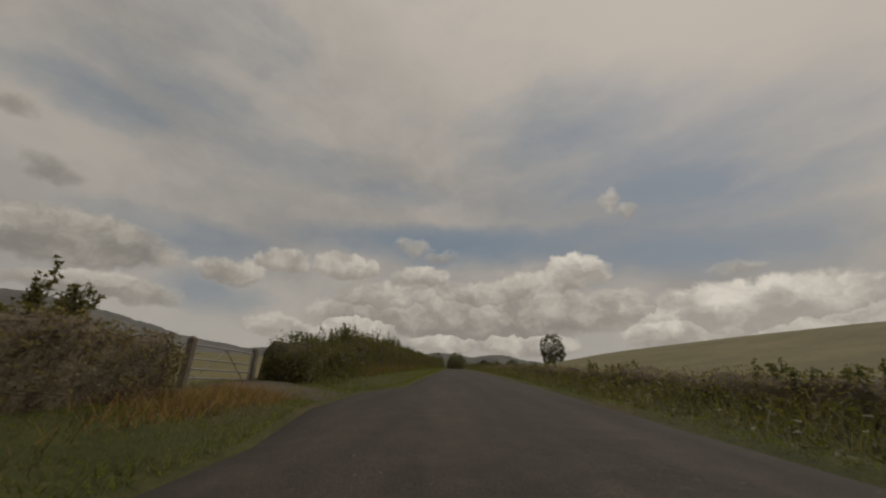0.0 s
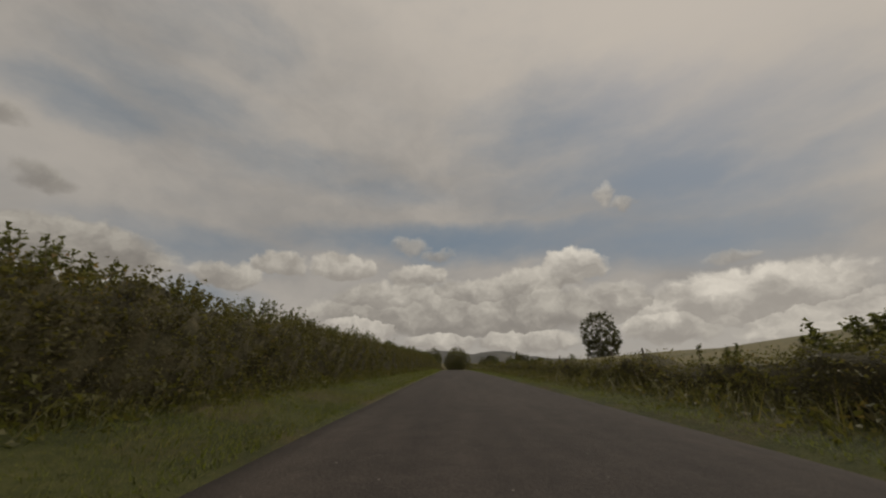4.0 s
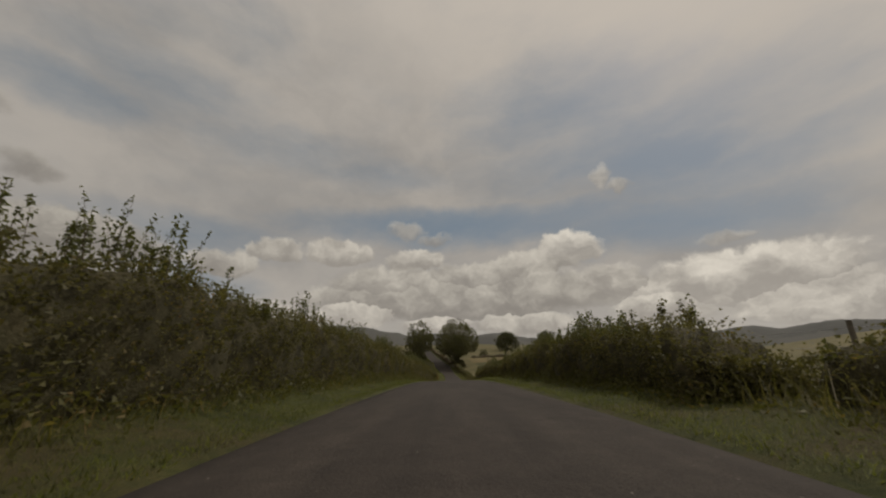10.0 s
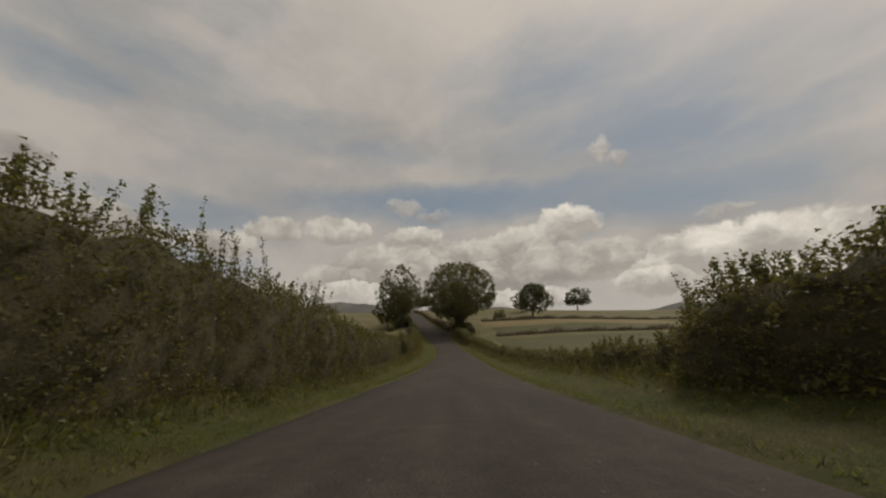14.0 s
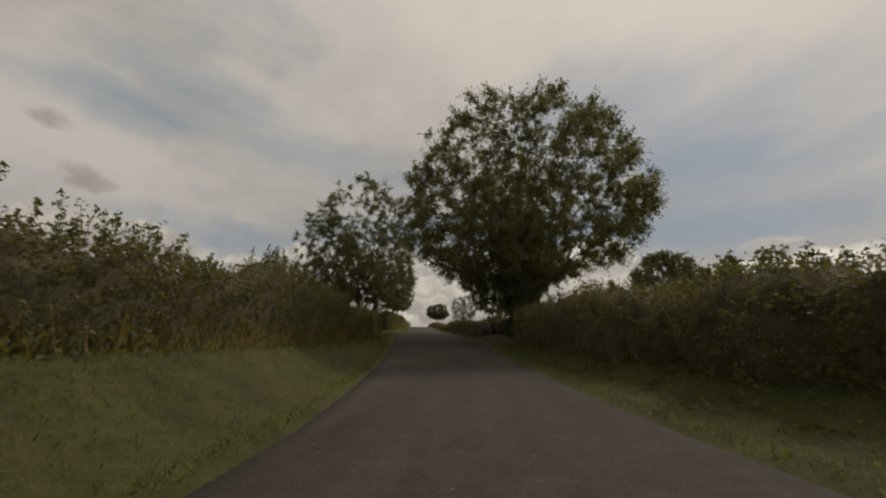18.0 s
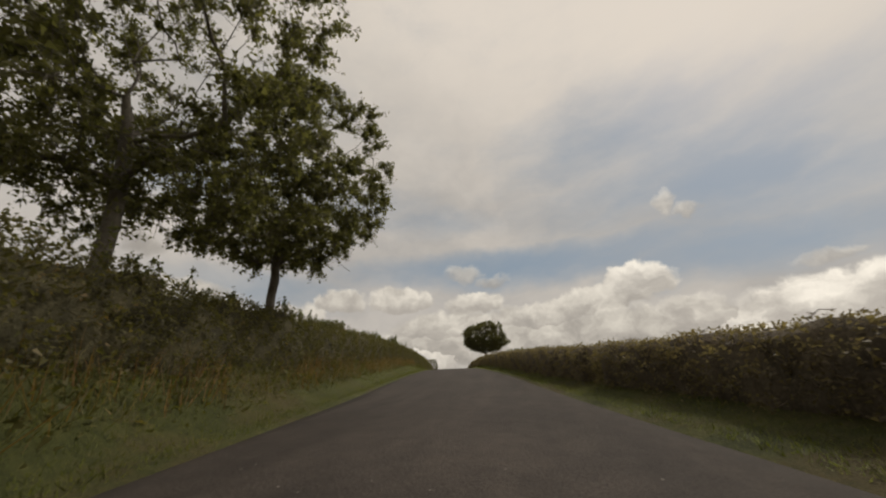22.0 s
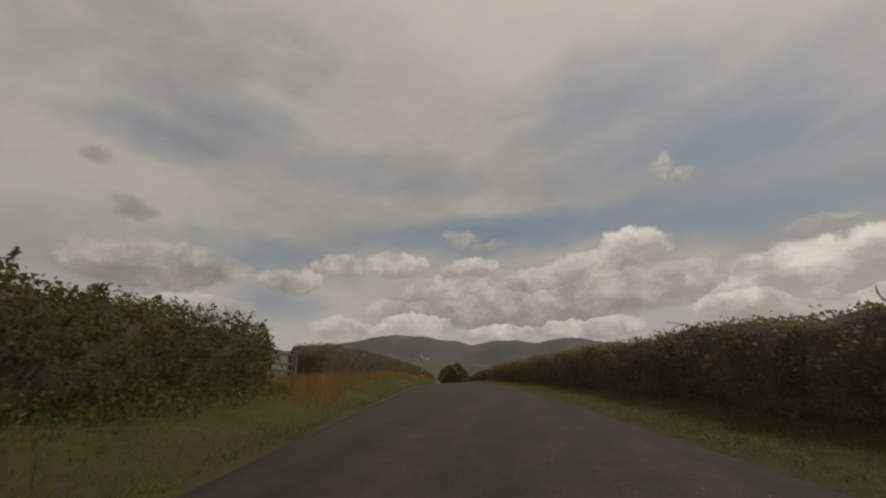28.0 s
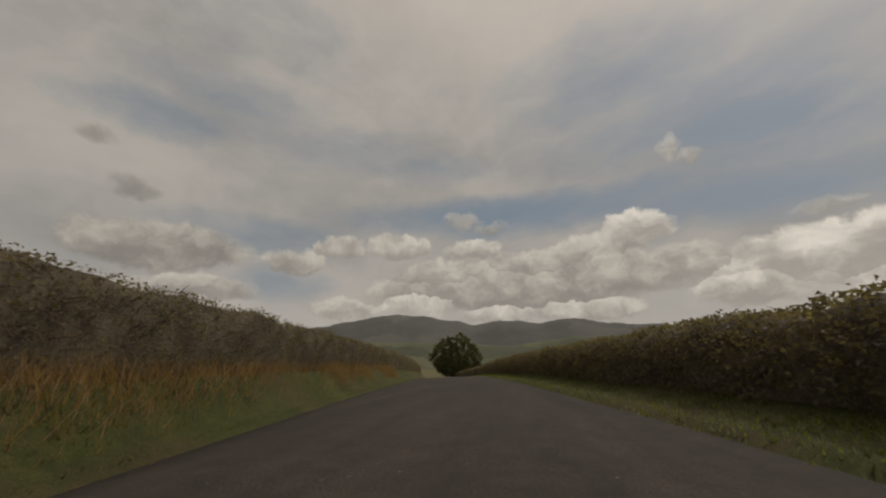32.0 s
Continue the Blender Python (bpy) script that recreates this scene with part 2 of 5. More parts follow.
def turf_material():
    m, n, p, end = material("verge_turf", 0.9)
    at = place(n)
    big, mid = n.noise(at, 0.7, 4, 0.6), n.noise(at, 6.0, 5, 0.65)
    blade = n.noise(n.vec("MULTIPLY", at, (1.0, 1.0, 0.35)), 48, 4, 0.75)
    f = n.math("ADD", n.math("MULTIPLY", big, 0.3), n.math("ADD", n.math("MULTIPLY", mid, 0.25), n.math("MULTIPLY", blade, 0.45)))
    col = n.ramp(f, [(0.36, (0.018, 0.022, 0.006)), (0.47, (0.048, 0.054, 0.013)), (0.56, (0.082, 0.084, 0.023)), (0.68, (0.165, 0.150, 0.055))])
    worn = n.step(n.math("ADD", n.noise(at, 0.32, 5, 0.65), n.math("MULTIPLY", mid, 0.25)), 0.58, 0.80)
    col = n.mix(n.math("MULTIPLY", worn, 0.75), col, n.ramp(blade, [(0.3, (0.034, 0.026, 0.012)), (0.7, (0.135, 0.098, 0.046))]))
    n.put(p.inputs["Base Color"], col)
    bump(n, p, n.math("ADD", mid, blade), 0.8, 0.05)
    return m


ASPHALT = asphalt_material()
GRASS_GROUND = mottled("pasture", [(0.3, (0.068, 0.062, 0.024)), (0.5, (0.118, 0.103, 0.042)), (0.7, (0.175, 0.145, 0.066))], 0.12, relief=0.05, fine=14)
STUBBLE = mottled("stubble", [(0.3, (0.115, 0.09, 0.038)), (0.5, (0.165, 0.13, 0.058)), (0.7, (0.22, 0.17, 0.08))], 0.08, relief=0.04, fine=20)
MEADOW = mottled("meadow", [(0.3, (0.048, 0.05, 0.016)), (0.5, (0.072, 0.07, 0.024)), (0.7, (0.105, 0.092, 0.037))], 0.06, relief=0.04, fine=20)
GRAVEL = mottled("gravel", [(0.3, (0.040, 0.032, 0.023)), (0.5, (0.072, 0.058, 0.043)), (0.7, (0.13, 0.105, 0.08))], 0.8, relief=0.03, fine=12)
MOOR = farmland("valley_farmland", 0.0065, [(0.12, (0.036, 0.040, 0.030)), (0.4, (0.075, 0.080, 0.050)), (0.7, (0.105, 0.108, 0.062)), (0.95, (0.175, 0.155, 0.10))], 0.02)
# distance haze is put into this base colour, greyer than the nearer hills
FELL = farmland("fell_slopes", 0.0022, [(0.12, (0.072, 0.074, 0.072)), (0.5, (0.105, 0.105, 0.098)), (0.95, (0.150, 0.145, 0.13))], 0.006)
CORE = mottled("hedge_inside", [(0.36, (0.055, 0.045, 0.032)), (0.5, (0.110, 0.090, 0.061)), (0.64, (0.180, 0.146, 0.096))], 1.4, relief=0.12, fine=14)
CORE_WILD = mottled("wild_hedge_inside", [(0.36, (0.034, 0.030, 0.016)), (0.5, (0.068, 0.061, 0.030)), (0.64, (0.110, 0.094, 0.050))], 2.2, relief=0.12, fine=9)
BARK = mottled("bark", [(0.3, (0.07, 0.060, 0.048)), (0.5, (0.13, 0.115, 0.092)), (0.7, (0.21, 0.19, 0.155))], 2.5, relief=0.03, fine=6)
TWIG = mottled("twigs", [(0.3, (0.05, 0.038, 0.026)), (0.7, (0.16, 0.125, 0.085))], 3.0)
WOOD = mottled("weathered_wood", [(0.3, (0.07, 0.06, 0.045)), (0.5, (0.13, 0.112, 0.088)), (0.7, (0.20, 0.178, 0.14))], 3.0, relief=0.01)
GALV = mottled("galvanised_steel", [(0.3, (0.17, 0.17, 0.165)), (0.7, (0.31, 0.30, 0.29))], 4.0, rough=0.55)
GALV.node_tree.nodes["Principled BSDF"].inputs["Metallic"].default_value = 0.6
WHITE = mottled("white_paint", [(0.3, (0.50, 0.48, 0.43)), (0.5, (0.72, 0.70, 0.65)), (0.7, (0.80, 0.78, 0.74))], 4.0, rough=0.5)
INK = mottled("faded_lettering_paint", [(0.3, (0.075, 0.066, 0.056)), (0.7, (0.15, 0.135, 0.115))], 6.0, rough=0.6)
BLACK = mottled("black_paint", [(0.3, (0.012, 0.012, 0.012)), (0.7, (0.035, 0.033, 0.03))], 5.0, rough=0.5)
SIGN_BACK = mottled("grey_sign_back", [(0.3, (0.16, 0.16, 0.16)), (0.7, (0.26, 0.26, 0.25))], 4.0, rough=0.5)
PAINT_LINE = mottled("worn_road_paint", [(0.3, (0.10, 0.095, 0.085)), (0.48, (0.34, 0.32, 0.28)), (0.7, (0.52, 0.50, 0.45))], 4.5, rough=0.8)
SLATE = mottled("roof_slate", [(0.3, (0.08, 0.085, 0.09)), (0.7, (0.15, 0.15, 0.16))], 1.0)
LEAF_HEDGE = leafy("hedge_leaves", (0.062, 0.058, 0.026), (0.150, 0.134, 0.056), 0.45, (0.24, 0.15, 0.07))
LEAF_FRESH = leafy("shoot_leaves", (0.055, 0.060, 0.025), (0.15, 0.152, 0.058), 0.42)
LEAF_TRIM = leafy("trimmed_hedge_leaves", (0.120, 0.096, 0.067), (0.200, 0.159, 0.106), 0.55, (0.23, 0.155, 0.09))
LEAF_ASH = leafy("ash_leaves", (0.062, 0.062, 0.032), (0.165, 0.158, 0.074), 0.5)
LEAF_SYC = leafy("sycamore_leaves", (0.062, 0.060, 0.032), (0.150, 0.142, 0.068), 0.5)
LEAF_FAR = leafy("far_leaves", (0.050, 0.052, 0.028), (0.125, 0.124, 0.062), 0.4)
IVY = leafy("ivy_leaves", (0.042, 0.043, 0.022), (0.110, 0.108, 0.052), 0.3)
GRASS = leafy("grass_blades", (0.080, 0.096, 0.022), (0.165, 0.176, 0.048), 0.55, (0.25, 0.19, 0.085))
DRY = leafy("dry_grass", (0.16, 0.092, 0.042), (0.33, 0.205, 0.100), 0.5)
VERGE = turf_material()
SEDGE = leafy("brown_tall_grass", (0.07, 0.07, 0.028), (0.17, 0.15, 0.066), 0.5, (0.22, 0.16, 0.07))
RUST = leafy("rusty_stalks", (0.12, 0.070, 0.030), (0.25, 0.150, 0.065), 0.5)
WEED = leafy("bank_weeds", (0.056, 0.058, 0.020), (0.145, 0.135, 0.046), 0.45, (0.24, 0.15, 0.06))


# ---------------------------------------------------------------- mesh helpers
def mesh_from(name, verts, faces, mat, smooth=False):
    """verts (n, 3); faces (m, 3 or 4) arrays."""
    verts, faces = np.asarray(verts, np.float32), np.asarray(faces, np.int32)
    me = bpy.data.meshes.new(name)
    k = faces.shape[1]
    me.vertices.add(len(verts))
    me.vertices.foreach_set("co", verts.ravel())
    me.loops.add(faces.size)
    me.loops.foreach_set("vertex_index", faces.ravel())
    me.polygons.add(len(faces))
    me.polygons.foreach_set("loop_start", np.arange(0, faces.size, k, dtype=np.int32))
    if smooth:
        me.polygons.foreach_set("use_smooth", np.ones(len(faces), bool))
    me.update(calc_edges=True)
    me.validate()
    me.materials.append(mat)
    return me


def child(name, me, parent, label="", kind=""):
    ob = new(name, me)
    ob.parent = parent
    return tagged(ob, label=label, kind=kind)


def part(name, bm, mat, parent=None, label=""):
    me = bpy.data.meshes.new(name)
    bm.to_mesh(me)
    bm.free()
    me.materials.append(mat)
    ob = new(name, me)
    if parent:
        ob.parent = parent
    return tagged(ob, label=label)


def thing(name, at, label, category, group="", kind="", rz=0.0):
    ob = new(name)
    ob.empty_display_size = 0.2
    ob.matrix_world = Matrix.Translation(at) @ Matrix.Rotation(rz, 4, "Z")
    return tagged(ob, label, category, group, kind)


def box(bm, size, at=(0, 0, 0), rot=None, bevel=0.0):
    m = Matrix.Translation(at) @ (rot.to_4x4() if rot else Matrix()) @ Matrix.Diagonal((*size, 1))
    got = bmesh.ops.create_cube(bm, size=1.0, matrix=m)
    if bevel:
        edges = {e for v in got["verts"] for e in v.link_edges}
        bmesh.ops.bevel(bm, geom=list(edges), offset=bevel, segments=1, affect="EDGES")
    return bm


def rod(bm, a, b, r0, r1=None, sides=10):
    a, b = Vector(a), Vector(b)
    q = (b - a).to_track_quat("Z", "Y").to_matrix().to_4x4()
    bmesh.ops.create_cone(bm, cap_ends=True, segments=sides, radius1=r0, radius2=r0 if r1 is None else r1, depth=(b - a).length,
                          matrix=Matrix.Translation((a + b) / 2) @ q)
    return bm


def unit(v):
    return v / np.maximum(np.linalg.norm(v, axis=-1, keepdims=True), 1e-9)


def leaf_mesh(rng, at, size, droop=0.3, slim=0.5):
    """Pointed leaves, one triangle each, at the places given."""
    n = len(at)
    d = rng.normal(size=(n, 3))
    d[:, 2] = d[:, 2] * 0.7 - droop
    d = unit(d)
    side = unit(np.cross(d, rng.normal(size=(n, 3))))
    nrm = np.cross(d, side)
    size = np.broadcast_to(np.asarray(size, float), (n,))[:, None]
    w = size * slim
    back = at - d * size * 0.42
    tip = at + d * size * 0.58
    l = back + side * w * 0.62 + nrm * w * 0.12
    r = back - side * w * 0.62
    v = np.stack([l, tip, r], 1).reshape(-1, 3)
    f = np.arange(3 * n).reshape(-1, 3)
    return v, f


def tubes(paths, radii, sides=5):
    """Joined tapering tubes along polylines, as one array mesh."""
    vs, fs, base = [], [], 0
    ang = np.arange(sides) * 2 * np.pi / sides
    for p, r in zip(paths, radii):
        p, r = np.asarray(p, float), np.asarray(r, float)
        t = unit(np.gradient(p, axis=0))
        ref = np.array([0.31, 0.95, 0.05]) if abs(t[0, 2]) > 0.6 else np.array([0.05, 0.1, 1.0])
        u = unit(np.cross(t, ref))
        w = np.cross(t, u)
        ring = p[:, None] + r[:, None, None] * (np.cos(ang)[None, :, None] * u[:, None] + np.sin(ang)[None, :, None] * w[:, None])
        vs.append(ring.reshape(-1, 3))
        k = len(p)
        i = np.arange(k - 1)[:, None] * sides
        j = np.arange(sides)[None]
        q = np.stack([i + j, i + (j + 1) % sides, i + sides + (j + 1) % sides, i + sides + j], -1).reshape(-1, 4)
        fs.append(q + base)
        base += k * sides
    return np.concatenate(vs), np.concatenate(fs)


# ---------------------------------------------------------------- the line of the road
# distance along the lane (m), heading (degrees to the left of +y), gradient (degrees)
ALIGNMENT = [
    (0, -1.27, 2.98), (19, -1.53, 2.99), (38, -1.62, 2.92), (57, -1.34, 2.76), (76, -1.20, 2.68), (95, -1.32, 2.52),
    (114, -1.41, 2.37), (133, -1.31, 2.40), (152, -1.27, 2.38), (171, -1.36, 1.75), (190, -1.35, 0.47), (209, -1.37, -0.70),
    (228, -1.51, -1.72), (247, -1.53, -2.94), (266, -1.42, -3.24), (285, -1.26, -2.38), (304, -0.84, -0.60), (323, 0.45, 1.05),
    (342, 3.21, 3.36), (361, 6.14, 7.55), (380, 7.54, 7.87), (399, 8.08, 6.40), (418, 8.45, 7.10), (437, 8.57, 8.30),
    (456, 8.42, 7.52), (475, 8.23, 6.11), (494, 8.13, 5.08), (513, 8.01, 3.68), (532, 7.81, 1.90), (551, 7.64, 0.27),
    (570, 7.69, -0.57), (589, 7.91, -0.75), (608, 8.04, -0.88),
]
BEYOND = [(640, 8.1, -2.0), (665, 9.0, -3.2), (690, 13.0, -3.6), (760, 24.0, -5.0), (1000, 24.0, -4.0), (1400, 24.0, 0.0)]
_k = np.array(ALIGNMENT + BEYOND)
_s = np.arange(-60.0, 1400.0, 1.0)
_h, _g = np.radians(np.interp(_s, _k[:, 0], _k[:, 1])), np.radians(np.interp(_s, _k[:, 0], _k[:, 2]))


def _sum(d):
    c = np.concatenate([[0], np.cumsum((d[1:] + d[:-1]) / 2)])
    return c - c[60]


_x, _y, _z = _sum(-np.sin(_h) * np.cos(_g)), _sum(np.cos(_h) * np.cos(_g)), _sum(np.sin(_g))


def along(s):
    """Place on the lane's line (x, y, z) and heading, for distances s."""
    s = np.asarray(s, float)
    return np.interp(s, _s, _x), np.interp(s, _s, _y), np.interp(s, _s, _z), np.interp(s, _s, _h)


def curve(*pairs):
    p = np.array(pairs, float)
    return lambda s: np.interp(s, p[:, 0], p[:, 1])


EDGE_L = curve((-60, -2.6), (5, -2.6), (9, -3.4), (14, -3.4), (18, -2.3), (119, -2.5), (176, -2.9), (254, -3.6), (283, -3.5), (318, -2.4), (328, -2.2), (347, -2.0), (368, -3.2), (386, -4.2),
               (396, -3.1), (404, -2.8), (421, -3.5), (440, -3.3), (459, -2.9), (500, -3.4), (530, -2.7), (547, -2.6), (565, -3.3), (585, -3.9), (640, -3.9))
EDGE_R = curve((-60, 4.2), (6, 4.2), (26, 4.3), (119, 3.75), (176, 3.4), (230, 2.85), (252, 2.95), (280, 3.0), (319, 3.35), (347, 2.95), (366, 3.6), (374, 4.4), (384, 3.4), (413, 3.0), (440, 3.6), (480, 2.9), (499, 2.9),
               (546, 3.0), (583, 3.2), (600, 3.2), (614, 3.5), (640, 3.5))
BANK_L = curve((-60, 0.35), (60, 0.3), (170, 0.3), (230, 0.6), (254, 0.8), (290, 0.5), (320, 0.6), (350, 0.9), (381, 0.65), (386, 0.25), (392, 0.25), (397, 0.9), (402, 1.2), (418, 1.5), (440, 1.1), (500, 0.7), (540, 0.55), (560, 0.8), (590, 0.95), (660, 0.85))
BANK_R = curve((-60, 0.2), (100, 0.2), (170, 0.15), (250, 0.5), (285, 0.3), (330, 0.4), (360, 0.7), (372, 0.3), (390, 0.7), (430, 0.6), (500, 0.6), (560, 0.35), (583, 0.3), (590, 0.05), (600, 0.05), (615, 0.3), (660, 0.3))
WIDE_L = curve((-60, 2.4), (540, 2.4), (565, 1.0), (595, 0.8), (720, 1.0))
FIELD_L = curve((-60, 3.2), (60, 3.0), (120, 1.4), (250, 1.2), (300, 1.0), (420, 3.0), (500, 1.5), (600, -0.5), (800, -2))
FIELD_R = curve((-60, 6.5), (50, 7.6), (100, 7.0), (134, 4.2), (180, 4.2), (227, 5.0), (260, 2.0), (290, 0.8), (350, 0.5), (400, 1.6), (412, 2.0), (440, 2.4), (500, 1.2), (570, 0.6), (640, 0.5), (800, -1))
FAR_Z = curve((-400, -6), (0, 3), (300, 6), (450, 14), (600, 15), (900, -6), (1500, -32), (4000, -40))


SIDE_AT, SIDE_TURN = 593.2, radians(18)     # where the side road leaves, and how it leans ahead


def smooth(x):
    x = np.clip(x, 0, 1)
    return x * x * (3 - 2 * x)


def rise(s, l):
    """Height of the land over the road, at l metres to the right of the line."""
    s, l = np.broadcast_arrays(np.asarray(s, float), np.asarray(l, float))
    out = np.zeros(s.shape)
    for sign, edge, bank, fld, wide in ((-1, EDGE_L, BANK_L, FIELD_L, WIDE_L), (1, EDGE_R, BANK_R, FIELD_R, lambda s: 2.4)):
        e = np.abs(edge(s))
        a = l * sign
        d = a - e
        b, f = bank(s), fld(s)
        near = np.where(d < 0, -0.07, 0.035 * smooth(d / 0.15) + (b - 0.03) * smooth((d - 0.3) / wide(s)))
        far = b + (f - b) * smooth((a - 8) / 52)
        if sign > 0:
            far = far - 2.6 * smooth((a - 40) / 60) * smooth((s - 350) / 30) * smooth((560 - s) / 60)
        h = np.where(a < 8, near, far)
        out = np.where(a > 0, h, out)
    out = np.where((l > EDGE_L(s)) & (l < EDGE_R(s)), -0.07, out)
    c, d = l - 2.6, s - SIDE_AT
    u, v = c, d - c * math.tan(SIDE_TURN)
    level = side_level(u) - 0.12
    free = smooth((np.where(v > 0, v - mouth_far(u), -v - mouth_near(u)) + 0.05) / 1.0)
    return np.where((u > 0.3) & (u < 72), level * (1 - free) + out * free, out)


def mouth_near(u):
    """Half width of the side road on its near side, flaring into the lane."""
    return 3.2 + 4.8 * np.exp(-np.maximum(u, 0) / 2.6)


def mouth_far(u):
    return 2.6 + 2.6 * np.exp(-np.maximum(u, 0) / 2.0)


def side_sl(u, v):
    """Distance along and right of the lane, u metres out from the lane's edge and v ahead of the side road's middle."""
    return SIDE_AT + u * math.tan(SIDE_TURN) + v, 2.6 + u + 0 * v


def side_level(u):
    """Surface of the side road over the lane."""
    return -0.05 + 0.06 * smooth(np.asarray(u) / 2.0) + 0.02 * np.maximum(np.asarray(u) - 6, 0)


def spot(s, l, up=0.0, on_land=True):
    """World places at s along, l to the right of the lane's line."""
    x, y, z, h = along(s)
    l = np.asarray(l, float)
    z = z + up + (rise(s, l) if on_land else 0.0)
    return np.stack(np.broadcast_arrays(x + np.cos(h) * l, y + np.sin(h) * l, z), -1)


def grid_faces(r, c):
    i = np.arange(r - 1)[:, None] * c + np.arange(c - 1)[None]
    return np.stack([i, i + 1, i + c + 1, i + c], -1).reshape(-1, 4)


def lumps(x, y, scale, seed=0.0):
    """Cheap rolling unevenness, about -1 to 1."""
    a, b = x / scale, y / scale
    return (np.sin(a * 1.7 + 1.3 * np.sin(b * 1.1 + seed) + seed) + np.sin(b * 2.3 + 1.7 * np.sin(a * 0.9 + 2 * seed) + 0.5) + 0.5 * np.sin(a * 4.1 + b * 3.3 + seed)) / 2.5


def make_ground():
    near = np.concatenate([np.arange(-60, 582, 2.0), np.arange(582, 608, 0.5), np.arange(608, 660, 2.0), np.arange(660, 1000, 10.0), np.geomspace(1000, 4600, 26)])
    s = np.concatenate([-np.geomspace(900, 70, 9), near])
    l0 = np.concatenate([np.arange(-8, 8.01, 0.4), [-150, -110, -80, -60, -45, -34, -25, -18, -13, -10, 9, 10, 11, 12, 13, 14.5, 16, 18, 20, 22, 25, 29, 34, 39, 45, 52, 60, 70, 80, 110, 150]])
    far = np.geomspace(200, 4300, 14)
    l = np.sort(np.concatenate([l0, far, -far]))
    sc = np.clip(s, -60, 1399)
    x, y, z, h = along(sc)
    extra = s - sc
    x, y = x - np.sin(h) * extra, y + np.cos(h) * extra
    lc = np.clip(l, -150, 150)
    X = x[:, None] + np.cos(h)[:, None] * lc + (l - lc)[None] * 1.0
    Y = y[:, None] + np.sin(h)[:, None] * lc + 0 * l[None]
    Z = z[:, None] + rise(sc[:, None], lc[None])
    w = smooth((np.abs(l) - 70) / 260)[None]
    Z = Z * (1 - w) + w * FAR_Z(s)[:, None]
    w2 = smooth((s - 900) / 400)[:, None]
    Z = Z * (1 - w2) + w2 * FAR_Z(s)[:, None]
    a = smooth((np.abs(l) - 9) / 30)[None]
    Z -= 0.07 * (np.abs(l) < 7.9)[None] * ((s > -58) & (s < 720))[:, None]
    Z += a * 0.35 * lumps(X, Y, 23.0) + smooth((np.abs(l) - 90) / 200)[None] * 3.0 * lumps(X, Y, 170.0, 2.0)
    v = np.stack([X, Y, Z], -1).reshape(-1, 3)
    ob = new("ground", mesh_from("ground", v, grid_faces(len(s), len(l)), GRASS_GROUND, True))
    tagged(ob, "rough green and yellowing pasture with grassy verges", "ground", kind="structure")


def make_road():
    s = np.arange(-60, 800, 1.0)
    u = np.linspace(0, 1, 13)
    rng = np.random.default_rng(3)
    wob = np.convolve(rng.normal(size=len(s) + 4), np.ones(5) / 5, "valid") * 0.12
    wob2 = np.convolve(rng.normal(size=len(s) + 4), np.ones(5) / 5, "valid") * 0.12
    a, b = EDGE_L(s) - 0.05 + wob, EDGE_R(s) + 0.05 + wob2
    l = a[:, None] + (b - a)[:, None] * u
    camber = -0.06 * (2 * np.abs(u - 0.5)) ** 2 + 0.015
    p = spot(s[:, None] + 0 * l, l, 0.0, False)
    p[..., 2] += camber
    edge = p[:, [0, -1]].copy()
    edge[..., 2] -= 0.12
    p = np.concatenate([edge[:, :1], p, edge[:, 1:]], 1)
    ob = new("road", mesh_from("road", p.reshape(-1, 3), grid_faces(*p.shape[:2]), ASPHALT, True))
    return tagged(ob, "narrow worn grey-brown asphalt country lane without centre line", "road", kind="structure")


def make_hill(name, near, az0, az1, profile, dist, mat, label, seed):
    """A range of fells: its crest's elevation against azimuth as seen from the lane, with ribs and gullies."""
    az = np.radians(np.linspace(az0, az1, 240))
    crest = np.interp(np.degrees(az), [p[0] for p in profile], [p[1] for p in profile])
    rng = np.random.default_rng(seed)
    r = np.linspace(0, 1, 16)
    A, Rr = np.meshgrid(az, r, indexing="ij")
    rough = 0.025 * lumps(A * 50, Rr * 3, 1.0, seed) + 0.014 * lumps(A * 190, Rr * 9, 1.0, seed + 1)
    d = dist * (0.72 + 0.28 * Rr)
    hgt = np.tan(np.radians(crest))[:, None] * dist
    base = -45.0
    Z = base + (hgt - base) * smooth(Rr * 0.94 + 0.06) * (1 + rough * (0.3 + 0.7 * Rr))
    cx, cy = near
    v = np.stack([cx + np.sin(A) * d, cy + np.cos(A) * d, Z], -1)
    ob = new(name, mesh_from(name, v.reshape(-1, 3), grid_faces(*A.shape), mat, True))
    tagged(ob, label, "hill", kind="structure")


def make_verge(name, s0, s1, la, lb, label):
    """Turf between the lane's edge and the hedge, just over the ground."""
    s = np.arange(s0, s1, 1.0)
    u = np.linspace(0, 1, 14)
    a, b = la(s)[:, None], lb(s)[:, None]
    l = a + (b - a) * u
    p = spot(s[:, None] + 0 * l, l, 0.012)
    p[..., 2] += 0.02 * lumps(p[..., 0], p[..., 1], 1.3) * np.minimum(1, 6 * u)
    ob = new(name, mesh_from(name, p.reshape(-1, 3), grid_faces(*p.shape[:2]), VERGE, True))
    tagged(ob, label, "verge", kind="structure")


